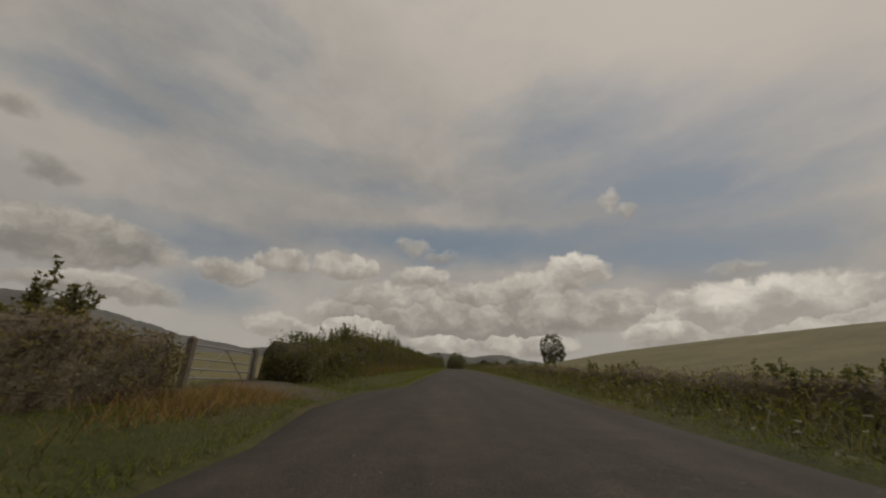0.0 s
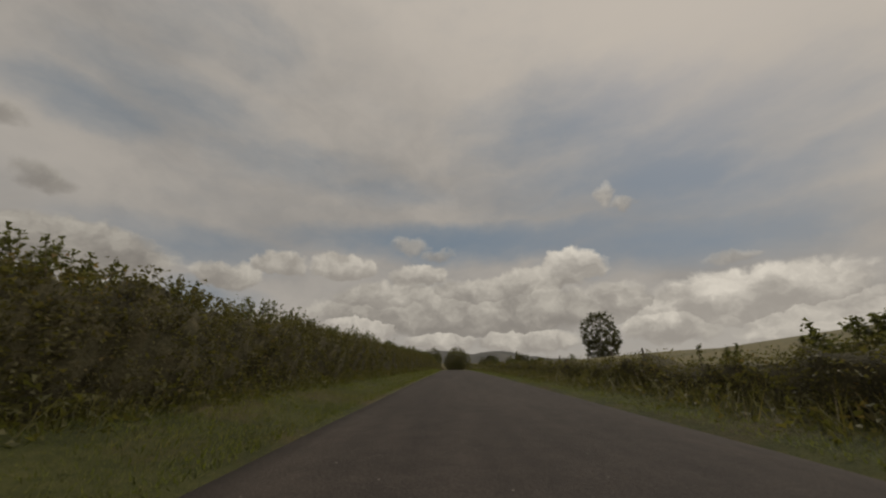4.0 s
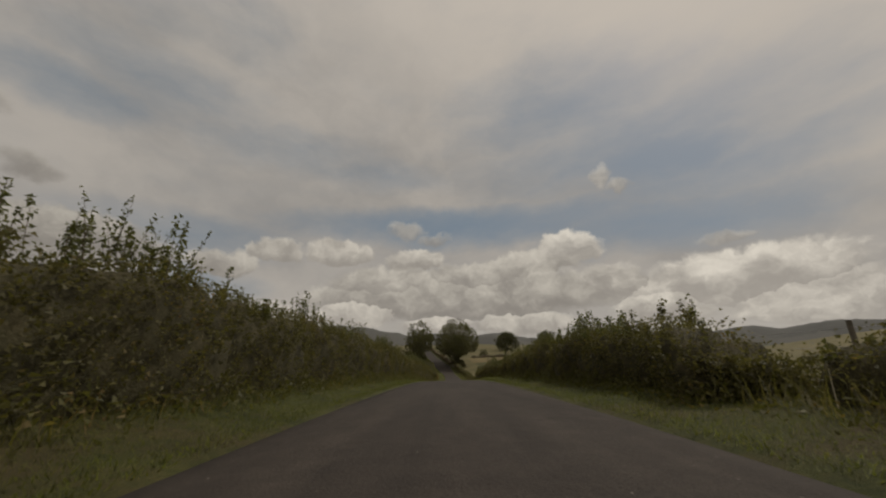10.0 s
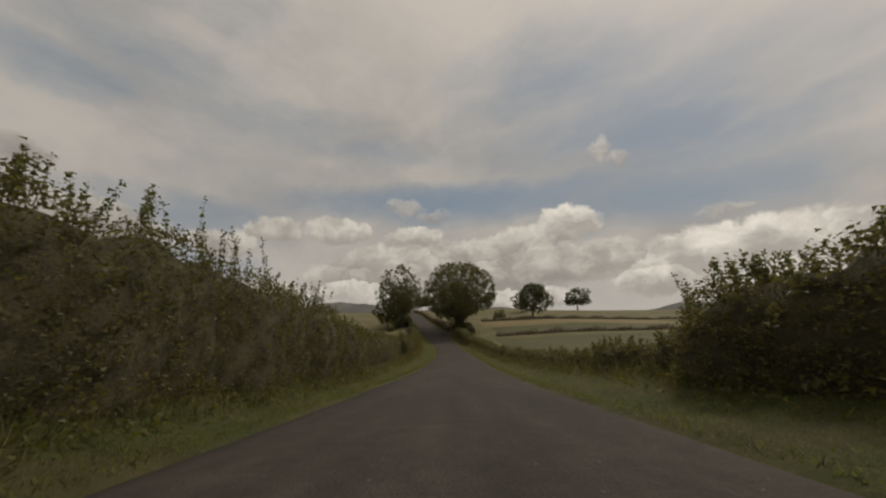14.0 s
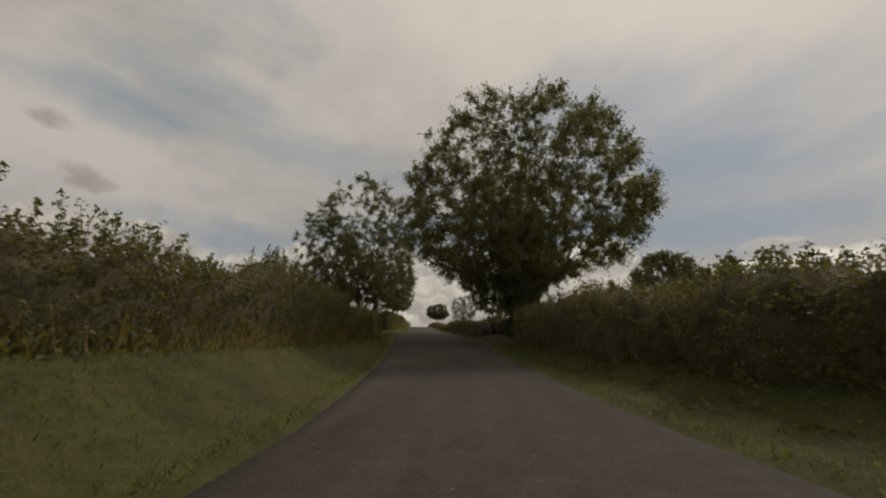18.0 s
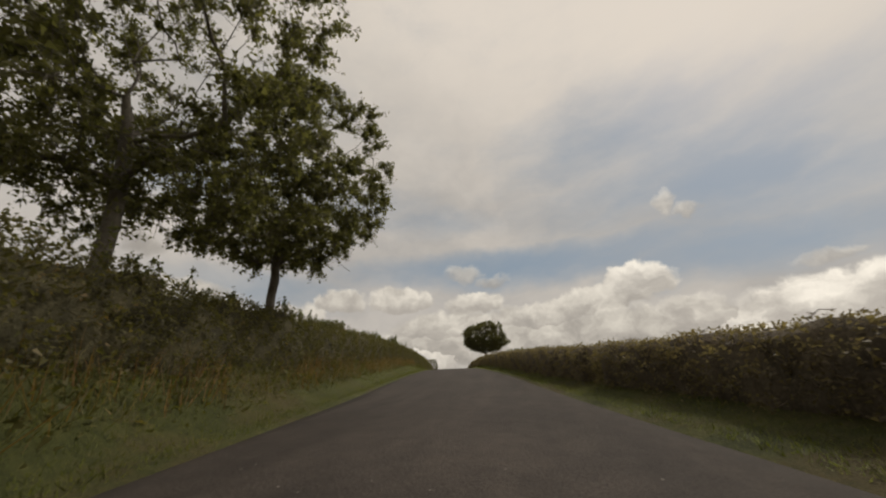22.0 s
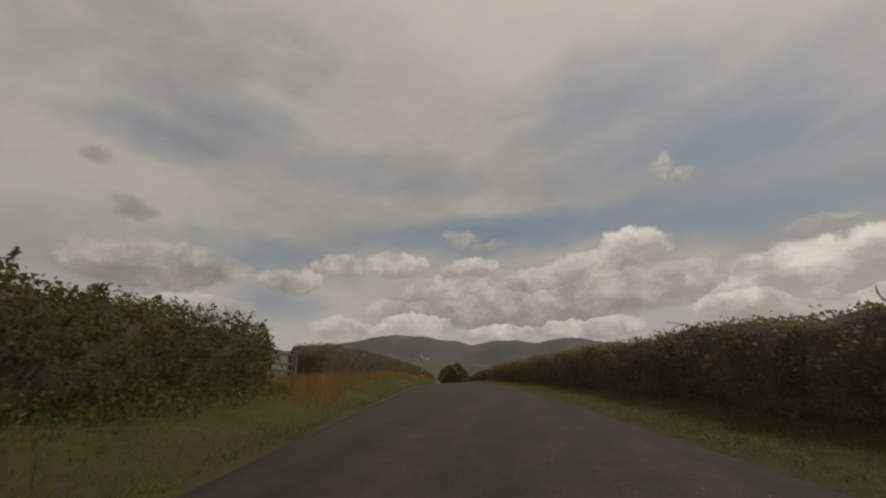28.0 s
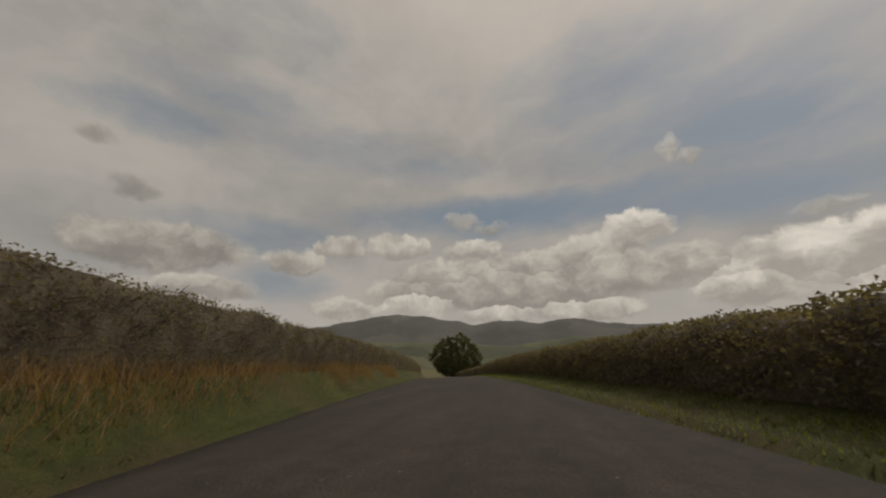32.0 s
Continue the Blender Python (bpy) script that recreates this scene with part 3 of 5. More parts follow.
# ---------------------------------------------------------------- hedges, grass
# cross-sections: share of the depth, share of the height
LOOSE = ((0.02, -0.15), (-0.04, 0.35), (0.02, 0.75), (0.16, 0.95), (0.5, 1.0), (0.84, 0.95), (1.0, 0.7), (1.0, -0.15))
FULL = ((0.02, -0.15), (-0.04, 0.35), (-0.02, 0.84), (0.05, 0.985), (0.5, 1.0), (0.9, 0.97), (1.0, 0.7), (1.0, -0.15))
def hedge_stretch(s0, s1, front, back, top, label, leaf, per_m, size, shoots=0.0, shoot_h=0.7, twigs=0, seed=1, group="hedges along the lane", ragged=0.25, name="hedge"):
    """A hedge between s0 and s1. front, back: distances to the right of the line; top: height over the road, as functions of s."""
    rng = np.random.default_rng(seed)
    sign = 1 if front(s0) > 0 else -1
    s = np.arange(s0, s1 + 0.01, 0.5)
    k = len(s)
    wave = ragged * (0.6 * np.sin(s * 0.9 + seed) + 0.5 * np.sin(s * 2.1 + 2 * seed)) + rng.normal(0, ragged * 0.35, k)
    bulge = 0.5 * ragged * np.sin(s * 1.3 + seed * 3)
    end = np.minimum(1, np.minimum(s - s0 + 0.25, s1 - s + 0.25) / 0.8)
    ground = rise(s, front(s))
    tp = ground + np.maximum(0.25, (top(s) + wave * 0.6 - ground) * (0.55 + 0.45 * end))
    f, b = front(s) + sign * bulge * -1, back(s)
    mid = (f + b) / 2
    f, b = mid + (f - mid) * (0.6 + 0.4 * end), mid + (b - mid) * (0.6 + 0.4 * end)
    ring = []
    for u, w in (FULL if ragged < 0.2 else LOOSE):
        l = f + (b - f) * u + sign * 0.12
        up = ground + (tp - ground) * w - ((0.1 if ragged > 0.2 else 0.055) if w > 0.5 else 0)
        ring.append(spot(s, l, up, False))
    ring = np.stack(ring, 1)
    ring += rng.normal(0, 0.022 if ragged < 0.2 else 0.05 + 0.22 * (ragged - 0.12), ring.shape)
    for i in (0, -1):
        ring[i, :, :2] = ring[i, :, :2].mean(0)
        ring[i, :, 2] = ring[i, :, 2].min() + (ring[i, :, 2] - ring[i, :, 2].min()) * 0.85
    v, q = ring.reshape(-1, 3), grid_faces(k, 8)
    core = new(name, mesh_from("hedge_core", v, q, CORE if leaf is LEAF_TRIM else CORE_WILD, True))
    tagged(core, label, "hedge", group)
    # leaves over front, top and back
    n = int((s1 - s0) * per_m * (1.5 if leaf is LEAF_TRIM else 1.85))
    ss = rng.uniform(s0, s1, n)
    clump = np.floor(ss * 1.6) * 7.31 + seed
    F, B, T, Gd = np.interp(ss, s, f), np.interp(ss, s, b), np.interp(ss, s, tp), np.interp(ss, s, ground)
    w = rng.uniform(0, 1, n)
    topside = w > 0.68
    hgt = rng.uniform(0, 1, n) ** 0.85
    puff = np.sin(clump * 3.1 + np.floor(hgt * 5) * 2.7) * 0.14
    l = np.where(topside, F + (B - F) * rng.uniform(0, 1, n), F - sign * (puff + np.abs(rng.normal(0, 0.09, n)) - 0.06) + sign * 0.35 * np.maximum(0, hgt - 0.75))
    loose = min(1.0, ragged / 0.3)
    up = np.where(topside, T - 0.04 + (rng.normal(0, 0.10, n) + puff * 0.8) * loose, Gd + (T - Gd) * hgt)
    # leafy ends
    cap = rng.uniform(0, 1, n) < 3.0 / (s1 - s0)
    ss = np.where(cap, np.where(rng.uniform(0, 1, n) < 0.5, s0 + 0.1, s1 - 0.1) + rng.normal(0, 0.12, n), ss)
    F, B, T, Gd = np.interp(ss, s, f), np.interp(ss, s, b), np.interp(ss, s, tp), np.interp(ss, s, ground)
    l = np.where(cap, F + (B - F) * rng.uniform(0, 1, n), l)
    up = np.where(cap, Gd + (T - Gd) * hgt * 0.95, up)
    at = spot(ss, l, up, False)
    sz = rng.uniform(0.45, 1.0, n) * size
    v, q = leaf_mesh(rng, at, sz, 0.25, 0.55)
    child("foliage", mesh_from("hedge_foliage", v, q, leaf, False), core, kind="stuff")
    if shoots:
        m = int((s1 - s0) * shoots)
        # shoots come in groups
        gs = rng.uniform(s0 + 0.3, s1 - 0.3, max(2, m // 6))
        ps = np.clip(gs[rng.integers(0, len(gs), m)] + rng.normal(0, 0.55, m), s0, s1)
        big = 0.35 + 0.65 * np.abs(np.sin(ps * 0.35 + seed)) ** 1.5
        pl = np.interp(ps, s, f) * 0.5 + np.interp(ps, s, b) * 0.5 + rng.normal(0, 0.3, m)
        pt = np.interp(ps, s, tp) - 0.25
        base = spot(ps, pl, pt, False)
        hh = shoot_h * big * rng.uniform(0.5, 1.25, m) + 0.25
        lean = rng.normal(0, 0.16, (m, 3))
        lean[:, 2] = 1
        tipv = base + lean * hh[:, None]
        midv = (base + tipv) / 2 + rng.normal(0, 0.03, (m, 3))
        tv, tf = tubes([np.stack([a, c, d]) for a, c, d in zip(base, midv, tipv)], [np.array([0.011, 0.008, 0.004])] * m, 3)
        child("shoot_wood", mesh_from("shoot_wood", tv, tf, TWIG), core, kind="stuff")
        per = 40
        t = rng.uniform(0.2, 1.05, (m, per))
        la = base[:, None] + (tipv - base)[:, None] * t[..., None] + rng.normal(0, 0.06, (m, per, 3)) * (1.25 - 0.7 * t)[..., None]
        v, q = leaf_mesh(rng, la.reshape(-1, 3), rng.uniform(0.055, 0.12, m * per), 0.45, 0.5)
        child("shoot_foliage", mesh_from("shoot_foliage", v, q, LEAF_FRESH), core, kind="stuff")
    if twigs:
        m = int((s1 - s0) * twigs)
        ps = rng.uniform(s0, s1, m)
        hg = rng.uniform(0.15, 1.0, m)
        F, T, Gd = np.interp(ps, s, f), np.interp(ps, s, tp), np.interp(ps, s, ground)
        base = spot(ps, F + sign * 0.1, Gd + (T - Gd) * hg, False)
        go = np.clip(rng.normal(0, 1, (m, 3)), -1.6, 1.6) * (0.2, 0.2, 0.13)
        go[:, 0] -= sign * 0.12
        tv, tf = tubes([np.stack([a, a + g * 0.5 + r, a + g]) for a, g, r in zip(base, go, rng.normal(0, 0.04, (m, 3)))], [np.array([0.010, 0.007, 0.004])] * m, 3)
        child("twig_layer", mesh_from("twig_layer", tv, tf, TWIG), core, "grey-brown flailed twig ends", kind="stuff")
    return core


def corner_hedge(front_s, front_l, top, label, per_m, size, seed, deep=1.5):
    """A trimmed hedge along any line, given in the lane's own measure; its back lies to the line's right-hand side."""
    rng = np.random.default_rng(seed)
    s, l = np.asarray(front_s, float), np.asarray(front_l, float)
    run = np.concatenate([[0], np.cumsum(np.hypot(np.diff(s), np.diff(l)))])
    ds, dl = np.gradient(s, run), np.gradient(l, run)
    q = np.hypot(ds, dl)
    ns, nl = -dl / q, ds / q
    gz = rise(s, l)
    top = top + rng.normal(0, 0.035, len(s)) + 0.05 * np.sin(run * 1.1)
    ring = []
    for a, w in ((0.1, -0.15), (0.02, 0.35), (0.05, 0.8), (0.2, 0.95), (0.6, 1.0), (0.9, 0.9), (1.0, -0.15)):
        ring.append(spot(s + ns * (deep * a + 0.1), l + nl * (deep * a + 0.1), gz + (top - gz) * w - 0.03, False))
    ring = np.stack(ring, 1)
    ring += rng.normal(0, 0.045, ring.shape)
    hd = new("hedge", mesh_from("corner_hedge", ring.reshape(-1, 3), grid_faces(len(s), 7)[:, ::-1], CORE, True))
    tagged(hd, label, "hedge", "hedges along the lane")
    n = int(run[-1] * per_m * 1.7)
    r = rng.uniform(0, run[-1], n)
    S, L, NS, NL, T, G = (np.interp(r, run, x) for x in (s, l, ns, nl, top, gz))
    on_top = rng.uniform(0, 1, n) > 0.66
    hgt = rng.uniform(0, 1, n) ** 0.85
    puff = 0.07 * np.sin(r * 2.3 + np.floor(hgt * 5) * 2.7)
    a = np.where(on_top, deep * rng.uniform(0, 1, n), 0.06 + puff - np.abs(rng.normal(0, 0.09, n)) + 0.3 * np.maximum(0, hgt - 0.8))
    z = np.where(on_top, T + rng.normal(0, 0.04, n), G + (T - G) * hgt)
    v, f = leaf_mesh(rng, spot(S + NS * a, L + NL * a, z, False), rng.uniform(0.6, 1.25, n) * size, 0.25, 0.62)
    child("foliage", mesh_from("corner_hedge_leaves", v, f, LEAF_TRIM), hd, kind="stuff")
    m = int(run[-1] * 9)
    r = rng.uniform(0, run[-1], m)
    S, L, NS, NL, T, G = (np.interp(r, run, x) for x in (s, l, ns, nl, top, gz))
    p = spot(S + NS * 0.1, L + NL * 0.1, G + (T - G) * rng.uniform(0.1, 1, m), False)
    go = np.clip(rng.normal(0, 1, (m, 3)), -1.6, 1.6) * (0.18, 0.18, 0.12)
    tv, tf = tubes([np.stack([b, b + g * 0.5, b + g]) for b, g in zip(p, go)], [np.array([0.010, 0.007, 0.004])] * m, 3)
    child("twig_layer", mesh_from("twig_layer", tv, tf, TWIG), hd, "grey-brown flailed twig ends", kind="stuff")
    return hd


def verge_between(name, sa, la, sb, lb, label, k=9):
    """Turf between two lines of equal length."""
    u = np.linspace(0, 1, k)
    S, L = sa[:, None] * (1 - u) + sb[:, None] * u, la[:, None] * (1 - u) + lb[:, None] * u
    p = spot(S, L, 0.03)
    p[..., 2] += 0.02 * lumps(p[..., 0], p[..., 1], 1.3) * np.minimum(1, 6 * u)
    p[:, 0, 2] -= 0.06
    ob = new(name, mesh_from(name, p.reshape(-1, 3), grid_faces(*p.shape[:2]), VERGE, True))
    return tagged(ob, label, "verge", kind="structure")


def grass_strip(name, s0, s1, la, lb, per_m2, height, mat, label, seed, width=0.012, lean=0.35, category="grass", patchy=0.0):
    """Upright blades between two lines la(s) and lb(s)."""
    rng = np.random.default_rng(seed)
    wide = float(np.mean(np.abs(lb(np.linspace(s0, s1, 20)) - la(np.linspace(s0, s1, 20)))))
    n = int((s1 - s0) * wide * per_m2)
    s = rng.uniform(s0, s1, n)
    u = rng.uniform(0, 1, n)
    l = la(s) * (1 - u) + lb(s) * u + rng.normal(0, 0.06, n)
    return blades(rng, name, s, l, height, mat, label, width, lean, category, patchy)


def blades(rng, name, s, l, height, mat, label, width=0.012, lean=0.35, category="grass", patchy=0.0):
    n = len(s)
    if patchy:
        keep = np.sin(s * 0.8 + np.sin(s * 0.37) * 2) + 0.8 * np.sin(l * 2.1 + s * 0.55) + rng.normal(0, 0.5, n) > patchy
        s, l, n = s[keep], l[keep], int(keep.sum())
    a = spot(s, l, -0.01)
    tuft = 0.7 + 0.25 * np.sin(s * 2.3 + np.sin(l * 3.1) * 2) * np.sin(l * 2.7 + s * 0.9)
    h = height * rng.uniform(0.45, 1.2, n) * (0.5 + 0.7 * tuft)
    ang = rng.uniform(0, 2 * np.pi, n)
    w = width * rng.uniform(0.7, 1.5, n)
    side = np.stack([np.cos(ang), np.sin(ang), 0 * ang], -1) * w[:, None]
    tip = a + np.stack([rng.normal(0, lean, n), rng.normal(0, lean, n), np.ones(n)], -1) * h[:, None]
    v = np.stack([a - side, a + side, tip], 1).reshape(-1, 3)
    me = mesh_from(name, v, np.arange(3 * n).reshape(-1, 3), mat, True)
    up = np.repeat(unit(np.stack([side[:, 1], -side[:, 0], 0 * w + 0.03], -1) * 0.6 + np.array([0, 0, 0.02])), 3, 0)
    me.normals_split_custom_set_from_vertices(up.tolist())
    return tagged(new(name, me), label, category, kind="stuff")


def leaf_bank(name, s0, s1, la, lb, top, per_m, size, mat, label, seed):
    """Leafy weeds rising from the verge towards the hedge's foot."""
    rng = np.random.default_rng(seed)
    n = int((s1 - s0) * per_m)
    s, u = rng.uniform(s0, s1, n), rng.uniform(0, 1, n) ** 0.7
    l = la(s) * (1 - u) + lb(s) * u
    lump = 0.62 + 0.38 * np.sin(s * 1.7 + np.sin(s * 0.43 + seed) * 3) * np.sin(s * 0.61 + seed)
    z = top * u ** 0.8 * lump * rng.uniform(0.1, 1.05, n) ** 0.6
    v, f = leaf_mesh(rng, spot(s, l + rng.normal(0, 0.08, n), z), rng.uniform(0.5, 1.3, n) * size, 0.15, 0.42)
    ob = new(name, mesh_from(name, v, f, mat))
    return tagged(ob, label, "weeds", kind="stuff")


# ---------------------------------------------------------------- trees
def bend(a, b, sag, k=6, rng=None):
    """A bowed polyline from a to b."""
    t = np.linspace(0, 1, k)[:, None]
    p = a * (1 - t) + b * t
    p[:, 2] += (np.sin(t[:, 0] * np.pi) * sag)
    if rng is not None:
        p[1:-1] += rng.normal(0, 0.025 * np.linalg.norm(b - a), (k - 2, 3))
    return p


def grow(stem, points, tips, rng):
    """Join points to the stem, nearest first, each to the node it would grow from. Gives parents and how many tips each node bears."""
    nodes = list(stem)
    parent = [-1] + list(range(len(stem) - 1))
    fork = stem[0]
    order = np.argsort(np.linalg.norm((points - fork) * np.array([1, 1, 0.8]), axis=1))
    arr = np.zeros((len(stem) + len(points), 3))
    arr[:len(stem)] = stem
    n = len(stem)
    tip = np.zeros(len(arr))
    for k in order:
        c = points[k]
        d = c - arr[:n]
        far = np.linalg.norm(d, axis=1)
        out = arr[:n] - fork
        reach = np.linalg.norm(out, axis=1)
        turn = 1 - np.sum(d * out, 1) / np.maximum(far * reach, 1e-6)
        j = int(np.argmin(far * (1 + 0.45 * turn) + 0.8 * np.maximum(0, arr[:n, 2] - c[2])))
        arr[n] = c
        parent.append(j)
        tip[n] = tips[k]
        n += 1
    load = tip + 0.2
    for k in range(n - 1, 0, -1):
        load[parent[k]] += load[k]
    return arr, np.array(parent), load


def branch_lines(arr, parent, load, first):
    """Split the branching into lines that follow the heaviest child."""
    kids = [[] for _ in arr]
    for k in range(1, len(arr)):
        kids[parent[k]].append(k)
    heavy = [max(c, key=lambda q: load[q]) if c else -1 for c in kids]
    for k in range(1, len(arr)):
        a = parent[k]
        if heavy[a] == k:
            continue
        line = [a, k]
        while heavy[line[-1]] >= 0:
            line.append(heavy[line[-1]])
        yield line
    line = [first]
    while heavy[line[-1]] >= 0:
        line.append(heavy[line[-1]])
    yield line


def tree(at, height, crown_w, crown_low, label, leaf=None, leaves=40000, leaf_size=0.14, sprays=300, trunk_r=0.3, fork=0.25, stems=1, seed=1, spread=0.034,
         name="tree", group="", lean=(0, 0), belly=0.4, gaps=0.15, ivy=0, drop=0.4, flat_foot=1.0, lobes=16, square=2.5, knobby=0.24):
    """A broadleaf tree: trunk, limbs that divide towards every spray, twigs, and leaves along the twigs. crown_low: height of its lowest leaves;
    fork: height of the first limbs, as a share; belly: where the crown is widest; gaps: share of the crown left open;
    square: 2 for a round outline, more for broad shoulders."""
    rng = np.random.default_rng(seed)
    root = thing(name, np.asarray(at, float), label, "tree", group)
    ch, R = height - crown_low, crown_w / 2
    mid = np.array([lean[0], lean[1], crown_low + ch * belly])
    m = int(sprays * 1.35 / (1 - gaps))
    k = np.arange(m) + 0.5
    up = 1 - 2 * k / m
    ang = k * 2.399963 + rng.normal(0, 0.25, m)
    d = np.stack([np.cos(ang) * np.sqrt(1 - up ** 2), np.sin(ang) * np.sqrt(1 - up ** 2), up], -1)
    knob = unit(rng.normal(size=(lobes, 3)) + np.array([0, 0, 0.35]))
    lobe = 1.04 - knobby + knobby * np.exp(-(1 - np.max(d @ knob.T, axis=1)) * 11)
    q = np.where(rng.uniform(0, 1, m) < 0.26, rng.uniform(0.3, 0.8, m), rng.uniform(0.82, 1.0, m)) * lobe
    flank = np.hypot(d[:, 0], d[:, 1])
    q = q * (flank ** square + np.abs(d[:, 2]) ** square) ** (-1 / square)
    cen = mid + d * q[:, None] * np.where(d[:, 2:] > 0, np.array([R, R, ch * (1 - belly)]), np.array([R, R, ch * belly * flat_foot]))
    hole = lumps(cen[:, 0] + cen[:, 2] * 0.6, cen[:, 1] - cen[:, 2] * 0.8, crown_w * 0.13, seed) + rng.normal(0, 0.25, len(cen))
    cen = cen[hole >= np.quantile(hole, gaps)]
    skeleton = mid + np.clip(rng.normal(0, 1, (sprays // 6, 3)), -1.7, 1.7) * np.array([R, R, ch * 0.5]) * 0.36
    skeleton = skeleton[skeleton[:, 2] > crown_low * 0.7 + height * fork * 0.3]
    # stems
    paths, radii = [], []
    wood, thick = [], []
    share = np.array_split(rng.permutation(len(cen)), stems) if stems > 1 else [np.arange(len(cen))]
    inner = np.array_split(np.arange(len(skeleton)), stems)
    for k in range(stems):
        off = rng.normal(0, 0.3, 2) * (stems > 1)
        foot, top = np.array([off[0], off[1], -0.3]), np.array([lean[0] * 0.35 + off[0] * 3, lean[1] * 0.35 + off[1] * 3, height * fork])
        tip = np.array([mid[0] * 0.8 + off[0] * 4, mid[1] * 0.8 + off[1] * 4, crown_low + ch * 0.66])
        bow = rng.normal(0, 0.02 * height, 2)
        line, upper = bend(foot, top, 0.0, 6), bend(top, tip, 0.0, 7)
        line[:, :2] += np.sin(np.linspace(0, np.pi, 6))[:, None] * bow * 0.5
        upper[:, :2] -= np.sin(np.linspace(0, 1.6 * np.pi, 7))[:, None] * bow
        line = np.concatenate([line, upper[1:2]])
        pts = np.concatenate([skeleton[inner[k]], cen[share[k]]])
        tips = np.concatenate([np.zeros(len(inner[k])), np.ones(len(share[k]))])
        arr, parent, load = grow(upper, pts, tips, rng)
        base_r = trunk_r / stems ** 0.5
        rad = np.maximum(base_r * 0.86 * (load / load[0]) ** 0.55, 0.008 * height / 12)
        for ln in branch_lines(arr, parent, load, 0):
            p, r = arr[ln], rad[ln].copy()
            r[0] = min(r[0], r[1] * 1.25)
            # a bow in every reach
            h = (p[1:] + p[:-1]) / 2
            span = np.linalg.norm(p[1:] - p[:-1], axis=1)
            h += rng.normal(0, 1, h.shape) * (0.07 * span)[:, None]
            h[:, 2] += 0.06 * span
            full = np.empty((2 * len(p) - 1, 3))
            full[0::2], full[1::2] = p, h
            fr = np.empty(len(full))
            fr[0::2], fr[1::2] = r, (r[1:] + r[:-1]) / 2
            wood.append(full)
            thick.append(fr)
        rr = base_r * np.array([1.6, 1.15, 1.03, 0.97, 0.92, 0.88, 0.5])
        paths.append(line)
        radii.append(rr)
    trunk = child("trunk", mesh_from("trunk", *tubes(paths, radii, 10), BARK, True), root)
    big = sorted(range(len(wood)), key=lambda q: -thick[q][0] * len(wood[q]))[:14]
    for q in big:
        child("limb", mesh_from("limb", *tubes([wood[q]], [thick[q]], 7), BARK, True), root)
    rest = [q for q in range(len(wood)) if q not in set(big)]
    child("bough_work", mesh_from("bough_work", *tubes([wood[q] for q in rest], [thick[q] for q in rest], 4), BARK, True), root, kind="stuff")
    # twigs round every spray, drooping at their ends, and leaves along them
    n, per = len(cen), 7
    sp = crown_w * spread
    way = unit(rng.normal(0, 1, (n, per, 3)) + 0.7 * unit(cen - mid)[:, None]) * sp * rng.uniform(0.9, 2.3, (n, per, 1))
    a = cen[:, None] - way * 0.25
    b = cen[:, None] + way
    b[..., 2] -= drop * sp * rng.uniform(0.2, 1.0, (n, per))
    mid_t = (a + b) / 2
    mid_t[..., 2] += 0.16 * sp
    tw = np.stack([a, mid_t, b], 2).reshape(-1, 3, 3)
    child("twig_work", mesh_from("twig_work", *tubes(list(tw), [np.array([0.010, 0.007, 0.004]) * max(1.0, height / 14)] * len(tw), 3), BARK), root, kind="stuff")
    which = rng.integers(0, len(tw), leaves)
    t = rng.uniform(0.12, 1.05, leaves)[:, None]
    P = tw[which]
    spot_at = P[:, 0] * (1 - t) ** 2 + 2 * P[:, 1] * t * (1 - t) + P[:, 2] * t ** 2
    spot_at = spot_at + rng.normal(0, 1, (leaves, 3)) * sp * 0.22
    v, f = leaf_mesh(rng, spot_at, rng.uniform(0.6, 1.3, leaves) * leaf_size, drop, 0.55)
    child("crown", mesh_from("crown", v, f, leaf or LEAF_ASH), root, kind="stuff")
    if ivy:
        t = rng.uniform(0, 1, ivy) ** 1.1
        p = np.concatenate([paths[0][:-1], upper[1:]])
        k = t * (len(p) - 1.01) * 0.8
        i = k.astype(int)
        a = p[i] + (p[i + 1] - p[i]) * (k - i)[:, None]
        ang = rng.uniform(0, 2 * np.pi, ivy)
        r = trunk_r * (1.1 + 0.8 * rng.uniform(0, 1, ivy)) * (1.15 - 0.35 * t)
        a = a + np.stack([np.cos(ang) * r, np.sin(ang) * r, 0 * r], -1)
        v, f = leaf_mesh(rng, a, rng.uniform(0.07, 0.13, ivy), 0.4, 0.8)
        child("ivy", mesh_from("ivy", v, f, IVY), trunk, "dense dark ivy on the trunk", kind="stuff")
    return root


